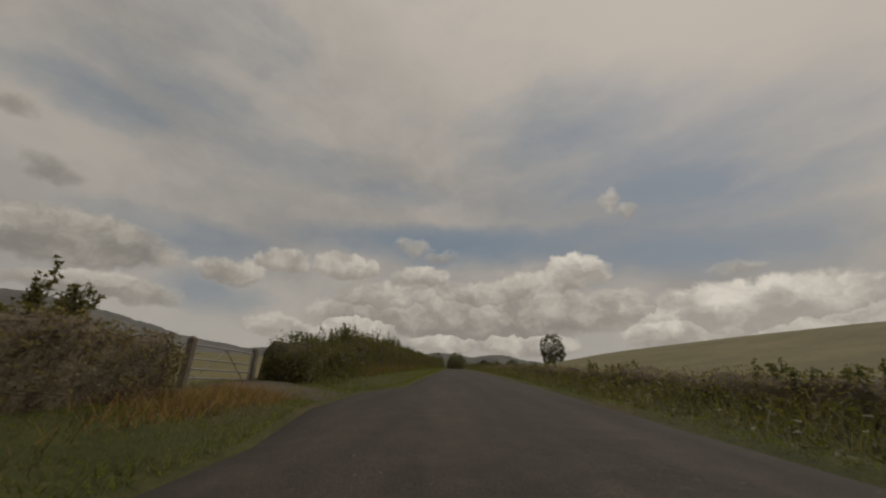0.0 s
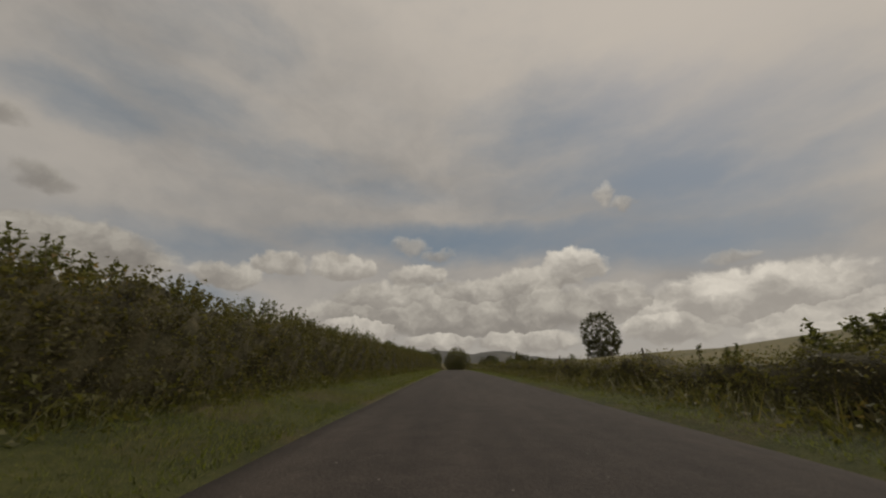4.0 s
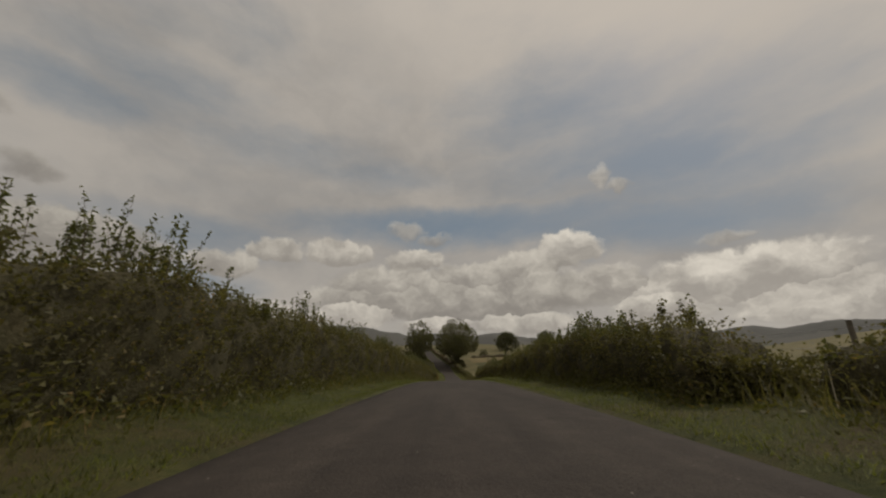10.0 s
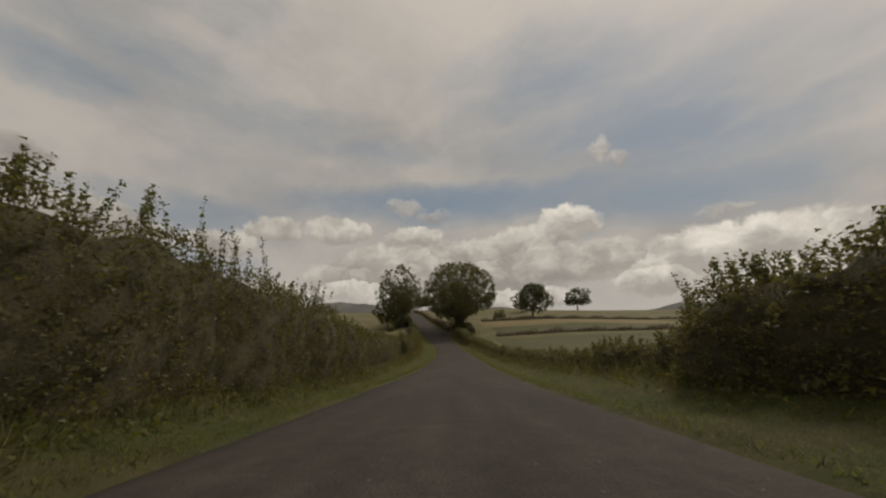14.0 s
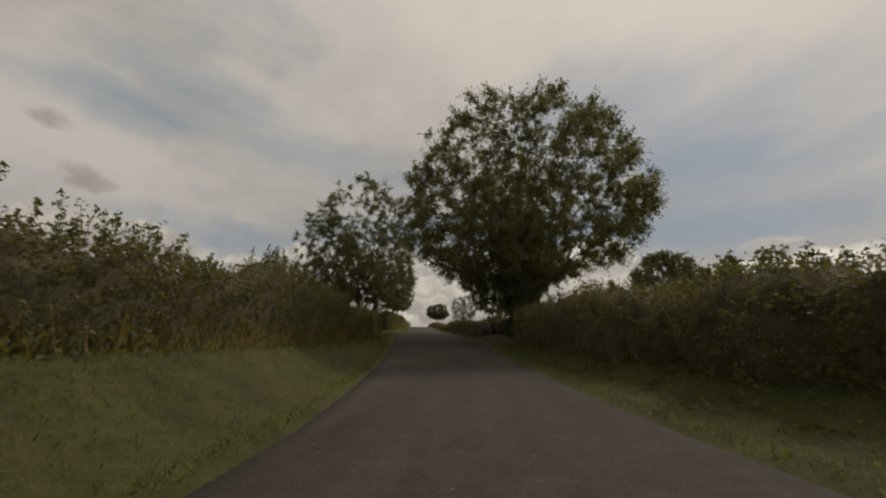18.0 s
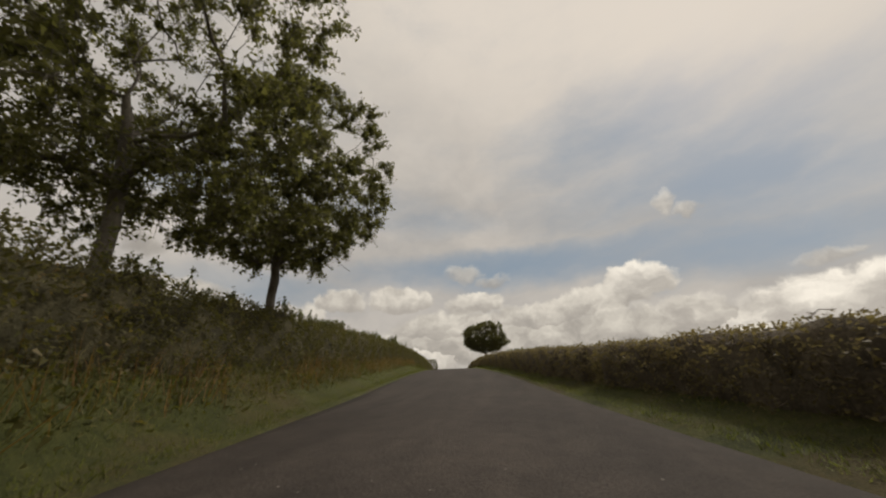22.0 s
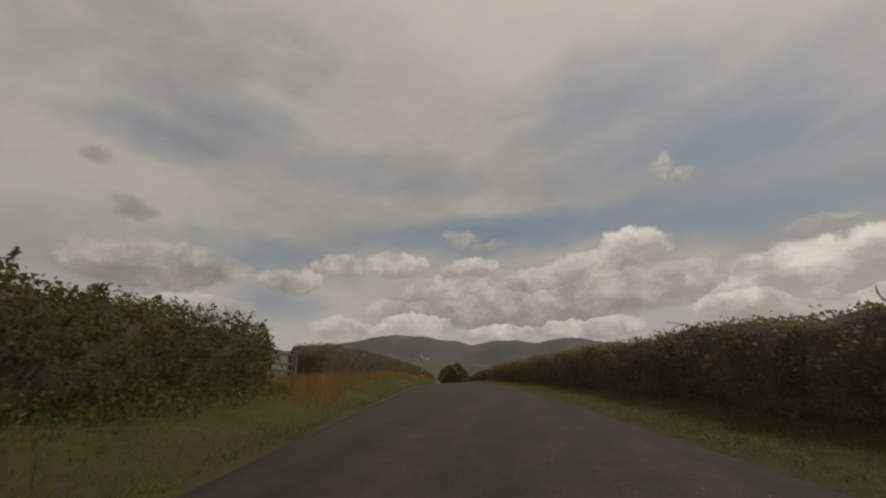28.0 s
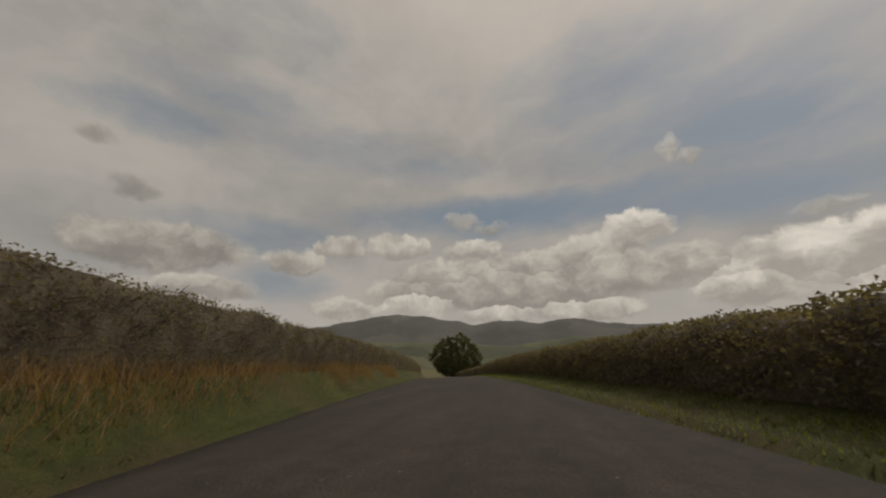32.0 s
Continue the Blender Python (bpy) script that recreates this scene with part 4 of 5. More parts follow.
def bush(at, height, width, label, leaf, leaves=2500, leaf_size=0.12, seed=1, name="bush", group="", upright=0.5):
    """A multi-stemmed bush with leafy wands."""
    rng = np.random.default_rng(seed)
    root = thing(name, np.asarray(at, float), label, "bush", group)
    m = 26
    ang, rr = rng.uniform(0, 2 * np.pi, m), rng.uniform(0.1, 1, m) ** 0.6
    tip = np.stack([np.cos(ang) * rr * width / 2, np.sin(ang) * rr * width / 2, height * (1 - 0.45 * rr ** 2) * rng.uniform(0.6, 1.08, m)], -1)
    foot = np.stack([tip[:, 0] * 0.15, tip[:, 1] * 0.15, np.full(m, -0.15)], -1)
    ps = [bend(a, b, 0.15 * height * upright, 5, rng) for a, b in zip(foot, tip)]
    tv, tf = tubes(ps, [np.linspace(0.03, 0.006, 5)] * m, 4)
    child("stem_cluster", mesh_from("stems", tv, tf, BARK), root, kind="stuff")
    leaves = int(leaves * 1.9)
    which = rng.integers(0, m, leaves)
    t = rng.uniform(0.12, 1.03, leaves) * 4
    i = np.minimum(t.astype(int), 3)
    P = np.stack(ps)
    a = P[which, i] + (P[which, i + 1] - P[which, i]) * (t - i)[:, None]
    a = a + rng.normal(0, 1, (leaves, 3)) * (0.09 * width) * (1.15 - t / 4.2)[:, None]
    a[:, 2] = np.maximum(a[:, 2], 0.03)
    v, q = leaf_mesh(rng, a, rng.uniform(0.6, 1.3, leaves) * leaf_size, 0.3, 0.6)
    child("foliage", mesh_from("bush_leaves", v, q, leaf), root, kind="stuff")
    return root


# ---------------------------------------------------------------- the land
make_ground()
road = make_road()
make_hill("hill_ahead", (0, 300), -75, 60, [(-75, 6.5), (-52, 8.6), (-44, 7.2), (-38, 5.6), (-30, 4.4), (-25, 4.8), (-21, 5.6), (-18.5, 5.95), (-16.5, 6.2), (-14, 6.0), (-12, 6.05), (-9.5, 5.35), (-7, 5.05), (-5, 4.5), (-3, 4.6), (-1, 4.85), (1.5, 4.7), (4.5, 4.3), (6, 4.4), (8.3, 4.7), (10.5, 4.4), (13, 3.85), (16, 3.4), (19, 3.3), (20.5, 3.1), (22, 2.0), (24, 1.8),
                                            (27.3, 2.7), (30.6, 3.0), (33.2, 3.6), (36, 3.25), (38.5, 3.6), (41, 3.7), (43.3, 3.2), (47, 3.7), (60, 3.0)], 4300, FELL, "distant fells under low cloud, blue-grey haze put into their colour", 4)
make_hill("hill_middle", (0, 300), -60, 50, [(-60, 3.6), (-40, 2.4), (-28, 1.6), (-18, 2.6), (-9, 2.3), (0, 1.5), (8, 2.4), (17, 1.6), (26, 1.0), (38, 1.6), (50, 1.2)], 3000, MOOR,
          "dark wooded lower hills in the valley", 9)


def field_patch(name, s0, s1, l0, l1, mat, label, up=0.12):
    s, l = np.linspace(s0, s1, 30), np.linspace(l0, l1, 24)
    p = spot(s[:, None] + 0 * l, l + 0 * s[:, None], up)
    x, y = p[..., 0], p[..., 1]
    p[..., 2] += smooth((np.abs(l) - 9) / 30)[None] * 0.35 * lumps(x, y, 23.0)
    p[0, :, 2] -= 0.3
    p[-1, :, 2] -= 0.3
    p[:, 0, 2] -= 0.3
    p[:, -1, 2] -= 0.3
    ob = new(name, mesh_from(name, p.reshape(-1, 3), grid_faces(30, 24), mat, True))
    tagged(ob, label, "field", kind="structure")


field_patch("field_1", 300, 353, 9, 95, MEADOW, "pale green mown meadow beyond the lane")
field_patch("field_2", 379, 394.5, 14, 120, STUBBLE, "golden stubble field")
field_patch("field_3", 360, 377, 14, 140, MEADOW, "green and yellow meadow")

# ---------------------------------------------------------------- hedges, left of the lane
const = lambda v: (lambda s: np.full(np.shape(s), float(v)) if np.ndim(s) else float(v))
LF, LB = const(-5.2), const(-6.9)
TOP_L = curve((-60, 1.45), (9, 1.5), (13, 1.55), (18, 1.75), (22, 2.4), (36, 2.45), (44, 2.2), (60, 2.3), (121, 2.55), (132, 2.75), (158, 3.0), (177, 2.95), (190, 2.75), (205, 2.75), (222, 2.9), (234, 2.5), (246, 2.9), (253, 3.15), (264, 3.15), (269, 3.5), (273, 3.55), (277, 3.4), (281, 3.2), (288, 2.95), (300, 2.9), (316, 2.9), (329, 2.5), (348, 2.45), (352, 2.9), (355, 3.5), (357, 3.25), (360, 3.15), (364.5, 2.95), (366.5, 2.45), (368.5, 2.2), (380, 2.3),
              (394, 2.5), (399, 3.0), (412, 3.05), (425, 2.8), (443, 2.8), (481, 2.75), (500, 2.75), (535, 2.3), (549, 2.3), (570, 2.5), (584, 2.66), (615, 2.62), (720, 2.4))
TWIGGY = "trimmed dark brown twiggy hedge with sparse leaves"
WILD = "overgrown green hawthorn hedge with tall leafy shoots"
hedge_stretch(-40, 7.6, LF, LB, TOP_L, TWIGGY, LEAF_TRIM, 520, 0.085, twigs=26, seed=11, ragged=0.15)
for k, (a, b) in enumerate([(13.2, 55), (55.2, 100), (100.2, 145), (145.2, 190), (190.2, 240), (240.2, 288)]):
    hedge_stretch(a, b, LF, LB, TOP_L, WILD, LEAF_HEDGE, 600, 0.103, shoots=9, shoot_h=(0.75, 0.55, 0.6, 1.0, 0.95, 1.1)[k], seed=20 + k, ragged=0.3)
hedge_stretch(288.4, 314, const(-6.2), const(-7.6), TOP_L, "rough green hedge on a grassy bank", LEAF_HEDGE, 420, 0.092, shoots=5, shoot_h=0.5, seed=31, ragged=0.4)
for k, (a, b) in enumerate([(312, 345), (345.2, 381)]):
    hedge_stretch(a, b, LF, LB, TOP_L, WILD, LEAF_HEDGE, 590, 0.101, shoots=8, shoot_h=0.7, seed=33 + k, ragged=0.3)
for k, (a, b) in enumerate([(393, 440), (440.2, 490), (490.2, 543.5)]):
    hedge_stretch(a, b, const(-5.3), const(-6.9), TOP_L, "overgrown dark green hedge on a grassy bank", LEAF_HEDGE, 580, 0.099, shoots=7, shoot_h=0.5, seed=36 + k, ragged=0.22)
for k, (a, b) in enumerate([(548.2, 590), (590.2, 640), (640.2, 720)]):
    hedge_stretch(a, b, const(-5.5), const(-7.1), TOP_L, "trimmed dark brown twiggy hedge above dry grass", LEAF_TRIM, 520 if k < 2 else 150, 0.082 if k < 2 else 0.13, twigs=26 if k < 2 else 0, seed=41 + k, ragged=0.13)

# ---------------------------------------------------------------- hedges, right of the lane
TOP_R = curve((-60, 1.0), (60, 1.0), (80, 1.05), (130, 1.1), (160, 1.0), (197, 1.2), (200, 1.75), (205, 2.0), (212, 2.05), (222, 1.85), (235, 1.6), (241, 1.75), (246, 2.3), (251, 2.2), (255, 1.75), (262, 2.0), (267, 2.4), (270, 2.4), (273, 2.1), (276, 1.4), (282, 1.05), (300, 1.15), (312, 1.4), (325, 1.25), (338, 1.7), (350, 2.2), (355, 2.8), (358, 2.65), (364, 2.4),
              (379, 1.6), (389, 1.6), (398, 1.9), (406, 1.9), (413, 1.5), (420, 1.32), (440, 1.4), (483, 1.4), (503, 1.54), (549, 1.43), (566, 1.48), (571, 1.62), (576, 1.68), (583, 1.1), (600, 1.7), (615, 1.8), (720, 1.7))
RF, RB = const(5.0), const(6.5)
for k, (a, b) in enumerate([(-40, 20), (20.2, 78)]):
    hedge_stretch(a, b, const(6.2), const(7.3), curve((-60, 0.85), (100, 0.95)), "low bramble bank overgrown with brown grass", LEAF_TRIM, 260, 0.083, shoots=2, shoot_h=0.4, seed=51 + k, ragged=0.2)
for k, (a, b) in enumerate([(78.2, 130), (130.2, 197)]):
    hedge_stretch(a, b, const(5.8), const(7.0), TOP_R, "low ragged hedge with brambles and brown grass", LEAF_HEDGE, 380, 0.08, shoots=2, shoot_h=0.3, seed=53 + k, ragged=0.25)
for k, (a, b) in enumerate([(197.2, 232), (232.2, 275)]):
    hedge_stretch(a, b, RF, RB, TOP_R, WILD, LEAF_HEDGE, 590, 0.101, shoots=8, shoot_h=0.7, seed=55 + k, ragged=0.35)
hedge_stretch(275.2, 322, const(5.6), const(6.4), TOP_R, "low tangled bank of grass and brambles", LEAF_HEDGE, 260, 0.083, shoots=2, shoot_h=0.3, seed=57, ragged=0.25)
hedge_stretch(322.2, 343, const(5.7), const(7.2), curve((320, 1.3), (330, 1.6), (345, 1.85)), "low tangled bank with tall stalks standing out of it", LEAF_HEDGE, 520, 0.078, shoots=3, shoot_h=0.3, seed=58, ragged=0.25)
hedge_stretch(343.2, 366, const(4.8), RB, TOP_R, "overgrown dark hedge with tall grass on its top", LEAF_HEDGE, 640, 0.088, shoots=4, shoot_h=0.25, seed=59, ragged=0.3)
hedge_stretch(366.4, 379.5, const(8.6), const(10.4), curve((366, 2.3), (372, 2.6), (380, 1.9)), "shaded tangled hedge behind the ash trunks", LEAF_HEDGE, 480, 0.105, shoots=4, shoot_h=0.5, seed=69, ragged=0.35)
hedge_stretch(377.0, 386.0, const(6.3), const(8.4), const(1.95), "shaded hedge bank between the ash trunks", LEAF_HEDGE, 420, 0.10, shoots=3, shoot_h=0.4, seed=70, ragged=0.3)
SMOOTH_R = "neatly trimmed dark green hedge beside the lane"
for k, (a, b) in enumerate([(378.5, 430), (430.2, 480), (480.2, 530), (530.2, 575.5)]):
    hedge_stretch(a, b, const(4.35), const(5.9), TOP_R, SMOOTH_R, LEAF_TRIM, 460, 0.085, twigs=8, shoots=(0.8, 0.4, 0.3, 0)[k], shoot_h=0.2, seed=60 + k, ragged=0.12)
hedge_stretch(576.9, 580.9, const(5.0), const(6.5), const(1.72), "square-cut dark hedge standing alone before the railing", LEAF_TRIM, 520, 0.08, twigs=8, seed=64, ragged=0.12)
hedge_stretch(581.1, 591.2, curve((579, 5.2), (586, 5.7), (591.2, 7.4)), curve((579, 6.6), (586, 7.2), (591.2, 8.9)), curve((579, 1.15), (585, 1.15), (588, 1.0), (591.2, 1.0)), "low dark hedge under the railing", LEAF_TRIM, 480, 0.08, twigs=8, seed=65, ragged=0.12)
hedge_stretch(650.2, 720, const(5.1), const(6.6), TOP_R, SMOOTH_R, LEAF_TRIM, 150, 0.13, seed=67, ragged=0.12)
# round the corner into the side road: the asphalt's edge and the hedge's foot, from up the side road to the lane
_u = np.concatenate([np.linspace(62, 6, 75), np.linspace(5.4, 1.2, 14)])
_es, _el = side_sl(_u, mouth_far(_u) - 0.1)
_hs, _hl = side_sl(_u, mouth_far(_u) + 0.5 + 0.9 * smooth((_u - 3) / 6))
_d = np.concatenate([np.linspace(598.6, 606, 16), np.linspace(607, 650, 44)])
_es, _el = np.concatenate([_es, _d]), np.concatenate([_el, EDGE_R(_d) - 0.15])
_k = _u > 3.1
_hs, _hl = np.concatenate([_hs[_k], [599.3, 599.9], _d + 1.8]), np.concatenate([_hl[_k], [5.15, 4.95], np.interp(_d, [598.6, 606, 615], [4.85, 4.9, 5.1])])
_n = 160
_t = np.linspace(0, 1, _n)


def even(a, b):
    """The same line in even steps."""
    run = np.concatenate([[0], np.cumsum(np.hypot(np.diff(a), np.diff(b)))])
    return run / run[-1], np.asarray(a), np.asarray(b)


_r, _a, _b = even(_hs, _hl)
HS, HL = np.interp(_t, _r, _a), np.interp(_t, _r, _b)
HS[1:-1], HL[1:-1] = (HS[:-2] + HS[1:-1] * 2 + HS[2:]) / 4, (HL[:-2] + HL[1:-1] * 2 + HL[2:]) / 4
_r, _a, _b = even(_es, _el)
ES, EL = np.interp(_t, _r, _a), np.interp(_t, _r, _b)
corner_hedge(HS, HL, np.interp(HL + (HS - 598) * (HL < 5.3) * -0.2, [0, 4.6, 5.5, 9, 60], [1.65, 1.7, 1.95, 1.95, 2.6]), "neatly trimmed dark hedge rounding the corner into the side road", 400, 0.088, 66)

hedge_stretch(376, 404, const(-11.6), const(-13.2), curve((370, 2.4), (386, 3.0), (404, 2.6)), "shaded overgrown hedge behind the field gate", LEAF_HEDGE, 420, 0.11, shoots=5, shoot_h=0.8, seed=68, ragged=0.35)
# hedges between the fields
FAR_HEDGE = "dark hedge between two fields"
for k, (s, l0, l1) in enumerate([(356.5, 14, 120), (397, 20, 150)]):
    rng = np.random.default_rng(80 + k)
    l = np.linspace(l0, l1, 60)
    p = spot(np.full(60, s) + 1.5 * np.sin(l * 0.05), l)
    p[:, 2] += smooth((np.abs(l) - 9) / 30) * 0.35 * lumps(p[:, 0], p[:, 1], 23.0)
    h = 0.85 + 0.3 * np.sin(l * 0.7 + k) + rng.normal(0, 0.15, 60)
    ring = np.stack([p + np.array([0, dy, 0]) + np.stack([0 * h, 0 * h, h * w], -1) for dy, w in ((-0.7, -0.2), (-0.8, 0.6), (0, 1.0), (0.8, 0.6), (0.7, -0.2))], 1)
    fh = new("field_hedge", mesh_from("field_hedge", ring.reshape(-1, 3), grid_faces(60, 5), CORE, True))
    tagged(fh, FAR_HEDGE, "hedge", "hedges between the fields")
    m = 3500
    i = rng.uniform(0, 59, m)
    j = i.astype(int)
    a = p[j] + (p[np.minimum(j + 1, 59)] - p[j]) * (i - j)[:, None]
    a = a + np.stack([rng.normal(0, 0.1, m), rng.uniform(-0.9, 0.9, m), h[j] * rng.uniform(0.2, 1.15, m)], -1)
    v, q = leaf_mesh(rng, a, rng.uniform(0.2, 0.4, m), 0.2, 0.7)
    child("foliage", mesh_from("field_hedge_leaves", v, q, LEAF_FAR), fh, kind="stuff")

# ---------------------------------------------------------------- verges
make_verge("verge_left", -58, 720, lambda s: EDGE_L(s) + 0.2, const(-8.0), "olive green turf verge under the left hedge")
make_verge("verge_right", -58, 584, lambda s: EDGE_R(s) - 0.2, const(8.0), "olive green turf verge under the right hedge")
make_verge("verge_beyond", 649, 720, lambda s: EDGE_R(s) - 0.2, const(8.0), "olive green turf verge past the junction")
verge_between("verge_corner", ES, EL, HS + 0.4, HL + 0.5, "olive green turf verge rounding the corner into the side road")
_nu = np.linspace(0.2, 30, 120)
_ns, _nl = side_sl(_nu, -mouth_near(_nu))
NEAR_EDGE = lambda s: np.where(np.asarray(s) < 586.2, EDGE_R(s), np.maximum(EDGE_R(s), np.interp(s, _ns, _nl)))
_d = np.linspace(581.5, 593, 26)
verge_between("verge_near_corner", _d, NEAR_EDGE(_d) - 0.1, _d + 0 * _d, np.maximum(8.6, NEAR_EDGE(_d) + 2.5), "bright green turf on the corner of the side road")
for k, (a, b) in enumerate([(-30, 60), (60, 150), (150, 240), (240, 330), (330, 420), (420, 510), (510, 600), (600, 660)]):
    thick = 330 if k < 7 else 60
    grass_strip("verge_grass", a, b, lambda s: EDGE_L(s) - 0.02, const(-5.3), thick, 0.10, GRASS, "short green verge grass between lane and hedge", 100 + k, 0.0055, 0.5)
    if k < 7:
        grass_strip("verge_grass", a, min(b, 586), lambda s: EDGE_R(s) + 0.02, const(5.1), thick, 0.09, GRASS, "short green verge grass between lane and hedge", 120 + k, 0.0055, 0.5)
grass_strip("verge_grass", 583.5, 592.5, NEAR_EDGE, lambda s: np.maximum(6.0, NEAR_EDGE(s) + 1.6), 330, 0.09, GRASS, "short green grass on the corner below the railing", 131, 0.006)
grass_strip("verge_grass", 649, 680, lambda s: EDGE_R(s) + 0.02, const(5.3), 60, 0.16, GRASS, "short green verge grass between lane and hedge", 132)
_rng = np.random.default_rng(133)
_r, _w = _rng.uniform(0.35, 1, 24000), _rng.uniform(0.03, 1, 24000)
_r = _r * (_n - 1)
_lin = lambda a: np.interp(_r, np.arange(_n), a)
blades(_rng, "verge_grass", _lin(ES) * (1 - _w) + _lin(HS) * _w, _lin(EL) * (1 - _w) + _lin(HL) * _w, 0.10, GRASS, "short green verge grass rounding the corner", 0.018)
for k, (a, b) in enumerate([(-20, 150), (150, 320), (320, 490), (490, 640)]):
    grass_strip("edge_grass", a, b, lambda s: EDGE_L(s) + 0.06, lambda s: EDGE_L(s) - 0.42, 200, 0.07, GRASS, "short grass and dead stalks creeping over the lane's edge", 170 + k, 0.008, 0.6)
    grass_strip("edge_grass", a, min(b, 584), lambda s: EDGE_R(s) - 0.06, lambda s: EDGE_R(s) + 0.42, 200, 0.07, GRASS, "short grass and dead stalks creeping over the lane's edge", 180 + k, 0.008, 0.6)
grass_strip("dry_grass", -30, 10, const(-3.9), const(-5.7), 260, 0.34, DRY, "orange-brown dead grass at the foot of the hedge", 140, 0.006, 0.6, patchy=-0.3)
grass_strip("dry_grass", 543, 640, const(-4.5), const(-5.9), 270, 0.46, DRY, "orange-brown dead grass at the foot of the hedge", 141, 0.0065, 0.45, patchy=-0.6)
grass_strip("dry_grass", 543, 625, lambda s: EDGE_L(s) - 0.5, const(-5.0), 130, 0.2, DRY, "patches of orange-brown dead grass on the verge", 142, 0.008, 0.5, patchy=0.55)
grass_strip("dry_grass", 541.5, 548.5, const(-3.4), const(-6.1), 260, 0.4, DRY, "orange-brown dead grass in front of the field gate", 144, 0.005, 0.5, patchy=-0.6)
for k, (a, b) in enumerate([(14, 100), (100, 190), (190, 288), (288, 382), (393, 470), (470, 543)]):
    grass_strip("bank_weeds", a, b, const(-4.5), const(-5.6), 90, 0.4, WEED, "tall weeds and grasses along the hedge bottom", 150 + k, 0.008, 0.45)
for k, (a, b) in enumerate([(14, 120), (120, 210), (210, 288), (300, 382), (393, 470), (470, 543)]):
    leaf_bank("weed_bank", a, b, const(-4.3), const(-5.5), 1.0 if k < 4 else 0.7, 120, 0.12, WEED, "nettles and leafy weeds along the hedge bottom", 190 + k)
for k, (a, b) in enumerate([(-30, 70), (70, 150), (150, 235), (274, 330)]):
    grass_strip("tall_grass", a, b, const(4.8), const(6.8), 80, 0.6, SEDGE, "tall brown grass and sedge on the bank", 160 + k, 0.007, 0.42)
    leaf_bank("weed_bank", a, b, const(4.4), const(6.2), 0.75, 120, 0.12, WEED, "leafy weeds and brambles on the bank", 200 + k)
for k, (a, b) in enumerate([(20, 60), (312, 382), (394, 470)]):
    grass_strip("rusty_stalks", a, b, const(-4.5), const(-5.5), 60, 0.75, RUST, "rusty brown dock and grass stalks along the hedge bottom", 146 + k, 0.008, 0.3, patchy=-0.5)
grass_strip("tall_grass", 328, 366, const(4.9), const(6.9), 80, 0.6, SEDGE, "tall brown grass and sedge on the bank", 166, 0.006, 0.42)
grass_strip("tall_stalks", 320, 362, const(5.9), const(7.0), 45, 1.75, SEDGE, "tall pale grass stalks standing over the bank", 168, 0.0045, 0.06)
leaf_bank("weed_bank", 328, 366, const(3.7), const(5.6), 0.9, 130, 0.12, WEED, "leafy weeds and brambles on the bank", 206)
leaf_bank("weed_bank", 197, 275, const(4.2), const(5.2), 0.8, 110, 0.12, WEED, "leafy weeds and brambles on the bank", 207)

# ---------------------------------------------------------------- trees
FIELD = "trees in the fields"
LANE = "trees along the lane"


def on(s, l, up=0.0):
    return spot(s, l, up)


tree(on(226, 58), 18.6, 14.5, 0.2, "broad dark oak in the field beyond the lane", LEAF_FAR, 95000, 0.21, 380, 0.5, 0.12, seed=201, group=FIELD, gaps=0.05, belly=0.4, spread=0.034, knobby=0.18)
tree(on(403, 41), 15.5, 16.5, 1.6, "spreading oak in a stubble field", LEAF_FAR, 52000, 0.22, 330, 0.4, 0.13, seed=202, group=FIELD, gaps=0.3, lean=(1.3, 0), lobes=9, knobby=0.42, belly=0.45, drop=0.2)
tree(on(401, 27.5), 3.9, 5.0, 0.1, "low round thorn bush at the field's edge", LEAF_FAR, 11000, 0.18, 110, 0.14, 0.1, seed=222, group=FIELD, gaps=0.03, belly=0.35)
tree(on(461, 91), 14, 16.5, 2.4, "spreading field oak on the skyline", LEAF_FAR, 36000, 0.25, 260, 0.4, 0.2, seed=203, group=FIELD, gaps=0.22, lobes=10, knobby=0.34, belly=0.32, flat_foot=0.8)
tree(on(430, 47), 9, 9, 1.0, "low spreading ash in the field", LEAF_FAR, 16000, 0.22, 140, 0.25, 0.2, seed=204, group=FIELD, gaps=0.2)
tree(on(370.6, 7.3), 19.4, 20.4, 3.8, "huge ivy-clad ash with wide domed crown beside the lane", LEAF_ASH, 185000, 0.15, 840, 0.58, 0.2, seed=205, ivy=20000, group=LANE, lean=(0.2, 0.0), belly=0.42, gaps=0.08, spread=0.024, lobes=40, square=2.4, knobby=0.12, flat_foot=0.85)
tree(on(374.3, 7.2), 14.5, 10, 2.4, "old ash trunk standing behind its larger neighbour", LEAF_ASH, 36000, 0.18, 220, 0.42, 0.22, seed=206, ivy=9000, group=LANE, lean=(-0.3, 0.8), gaps=0.25)
tree(on(389.4, 9.0), 21.5, 16, 4.4, "tall ash with a forked trunk in the hedge", LEAF_ASH, 84000, 0.145, 470, 0.42, 0.15, seed=227, group=LANE, gaps=0.36, spread=0.027, lean=(0.8, 0.2), lobes=22)
tree(on(394.6, 9.3), 9.2, 7.0, 1.8, "small airy ash standing behind the hedge", LEAF_ASH, 19000, 0.135, 160, 0.17, 0.18, seed=220, group=LANE, gaps=0.32, spread=0.04)
tree(on(410, 14.4), 13, 9, 2.2, "spreading ash beyond the hedge", LEAF_ASH, 36000, 0.145, 280, 0.28, 0.18, seed=219, group=FIELD, gaps=0.36, lean=(1.4, 0), spread=0.032)
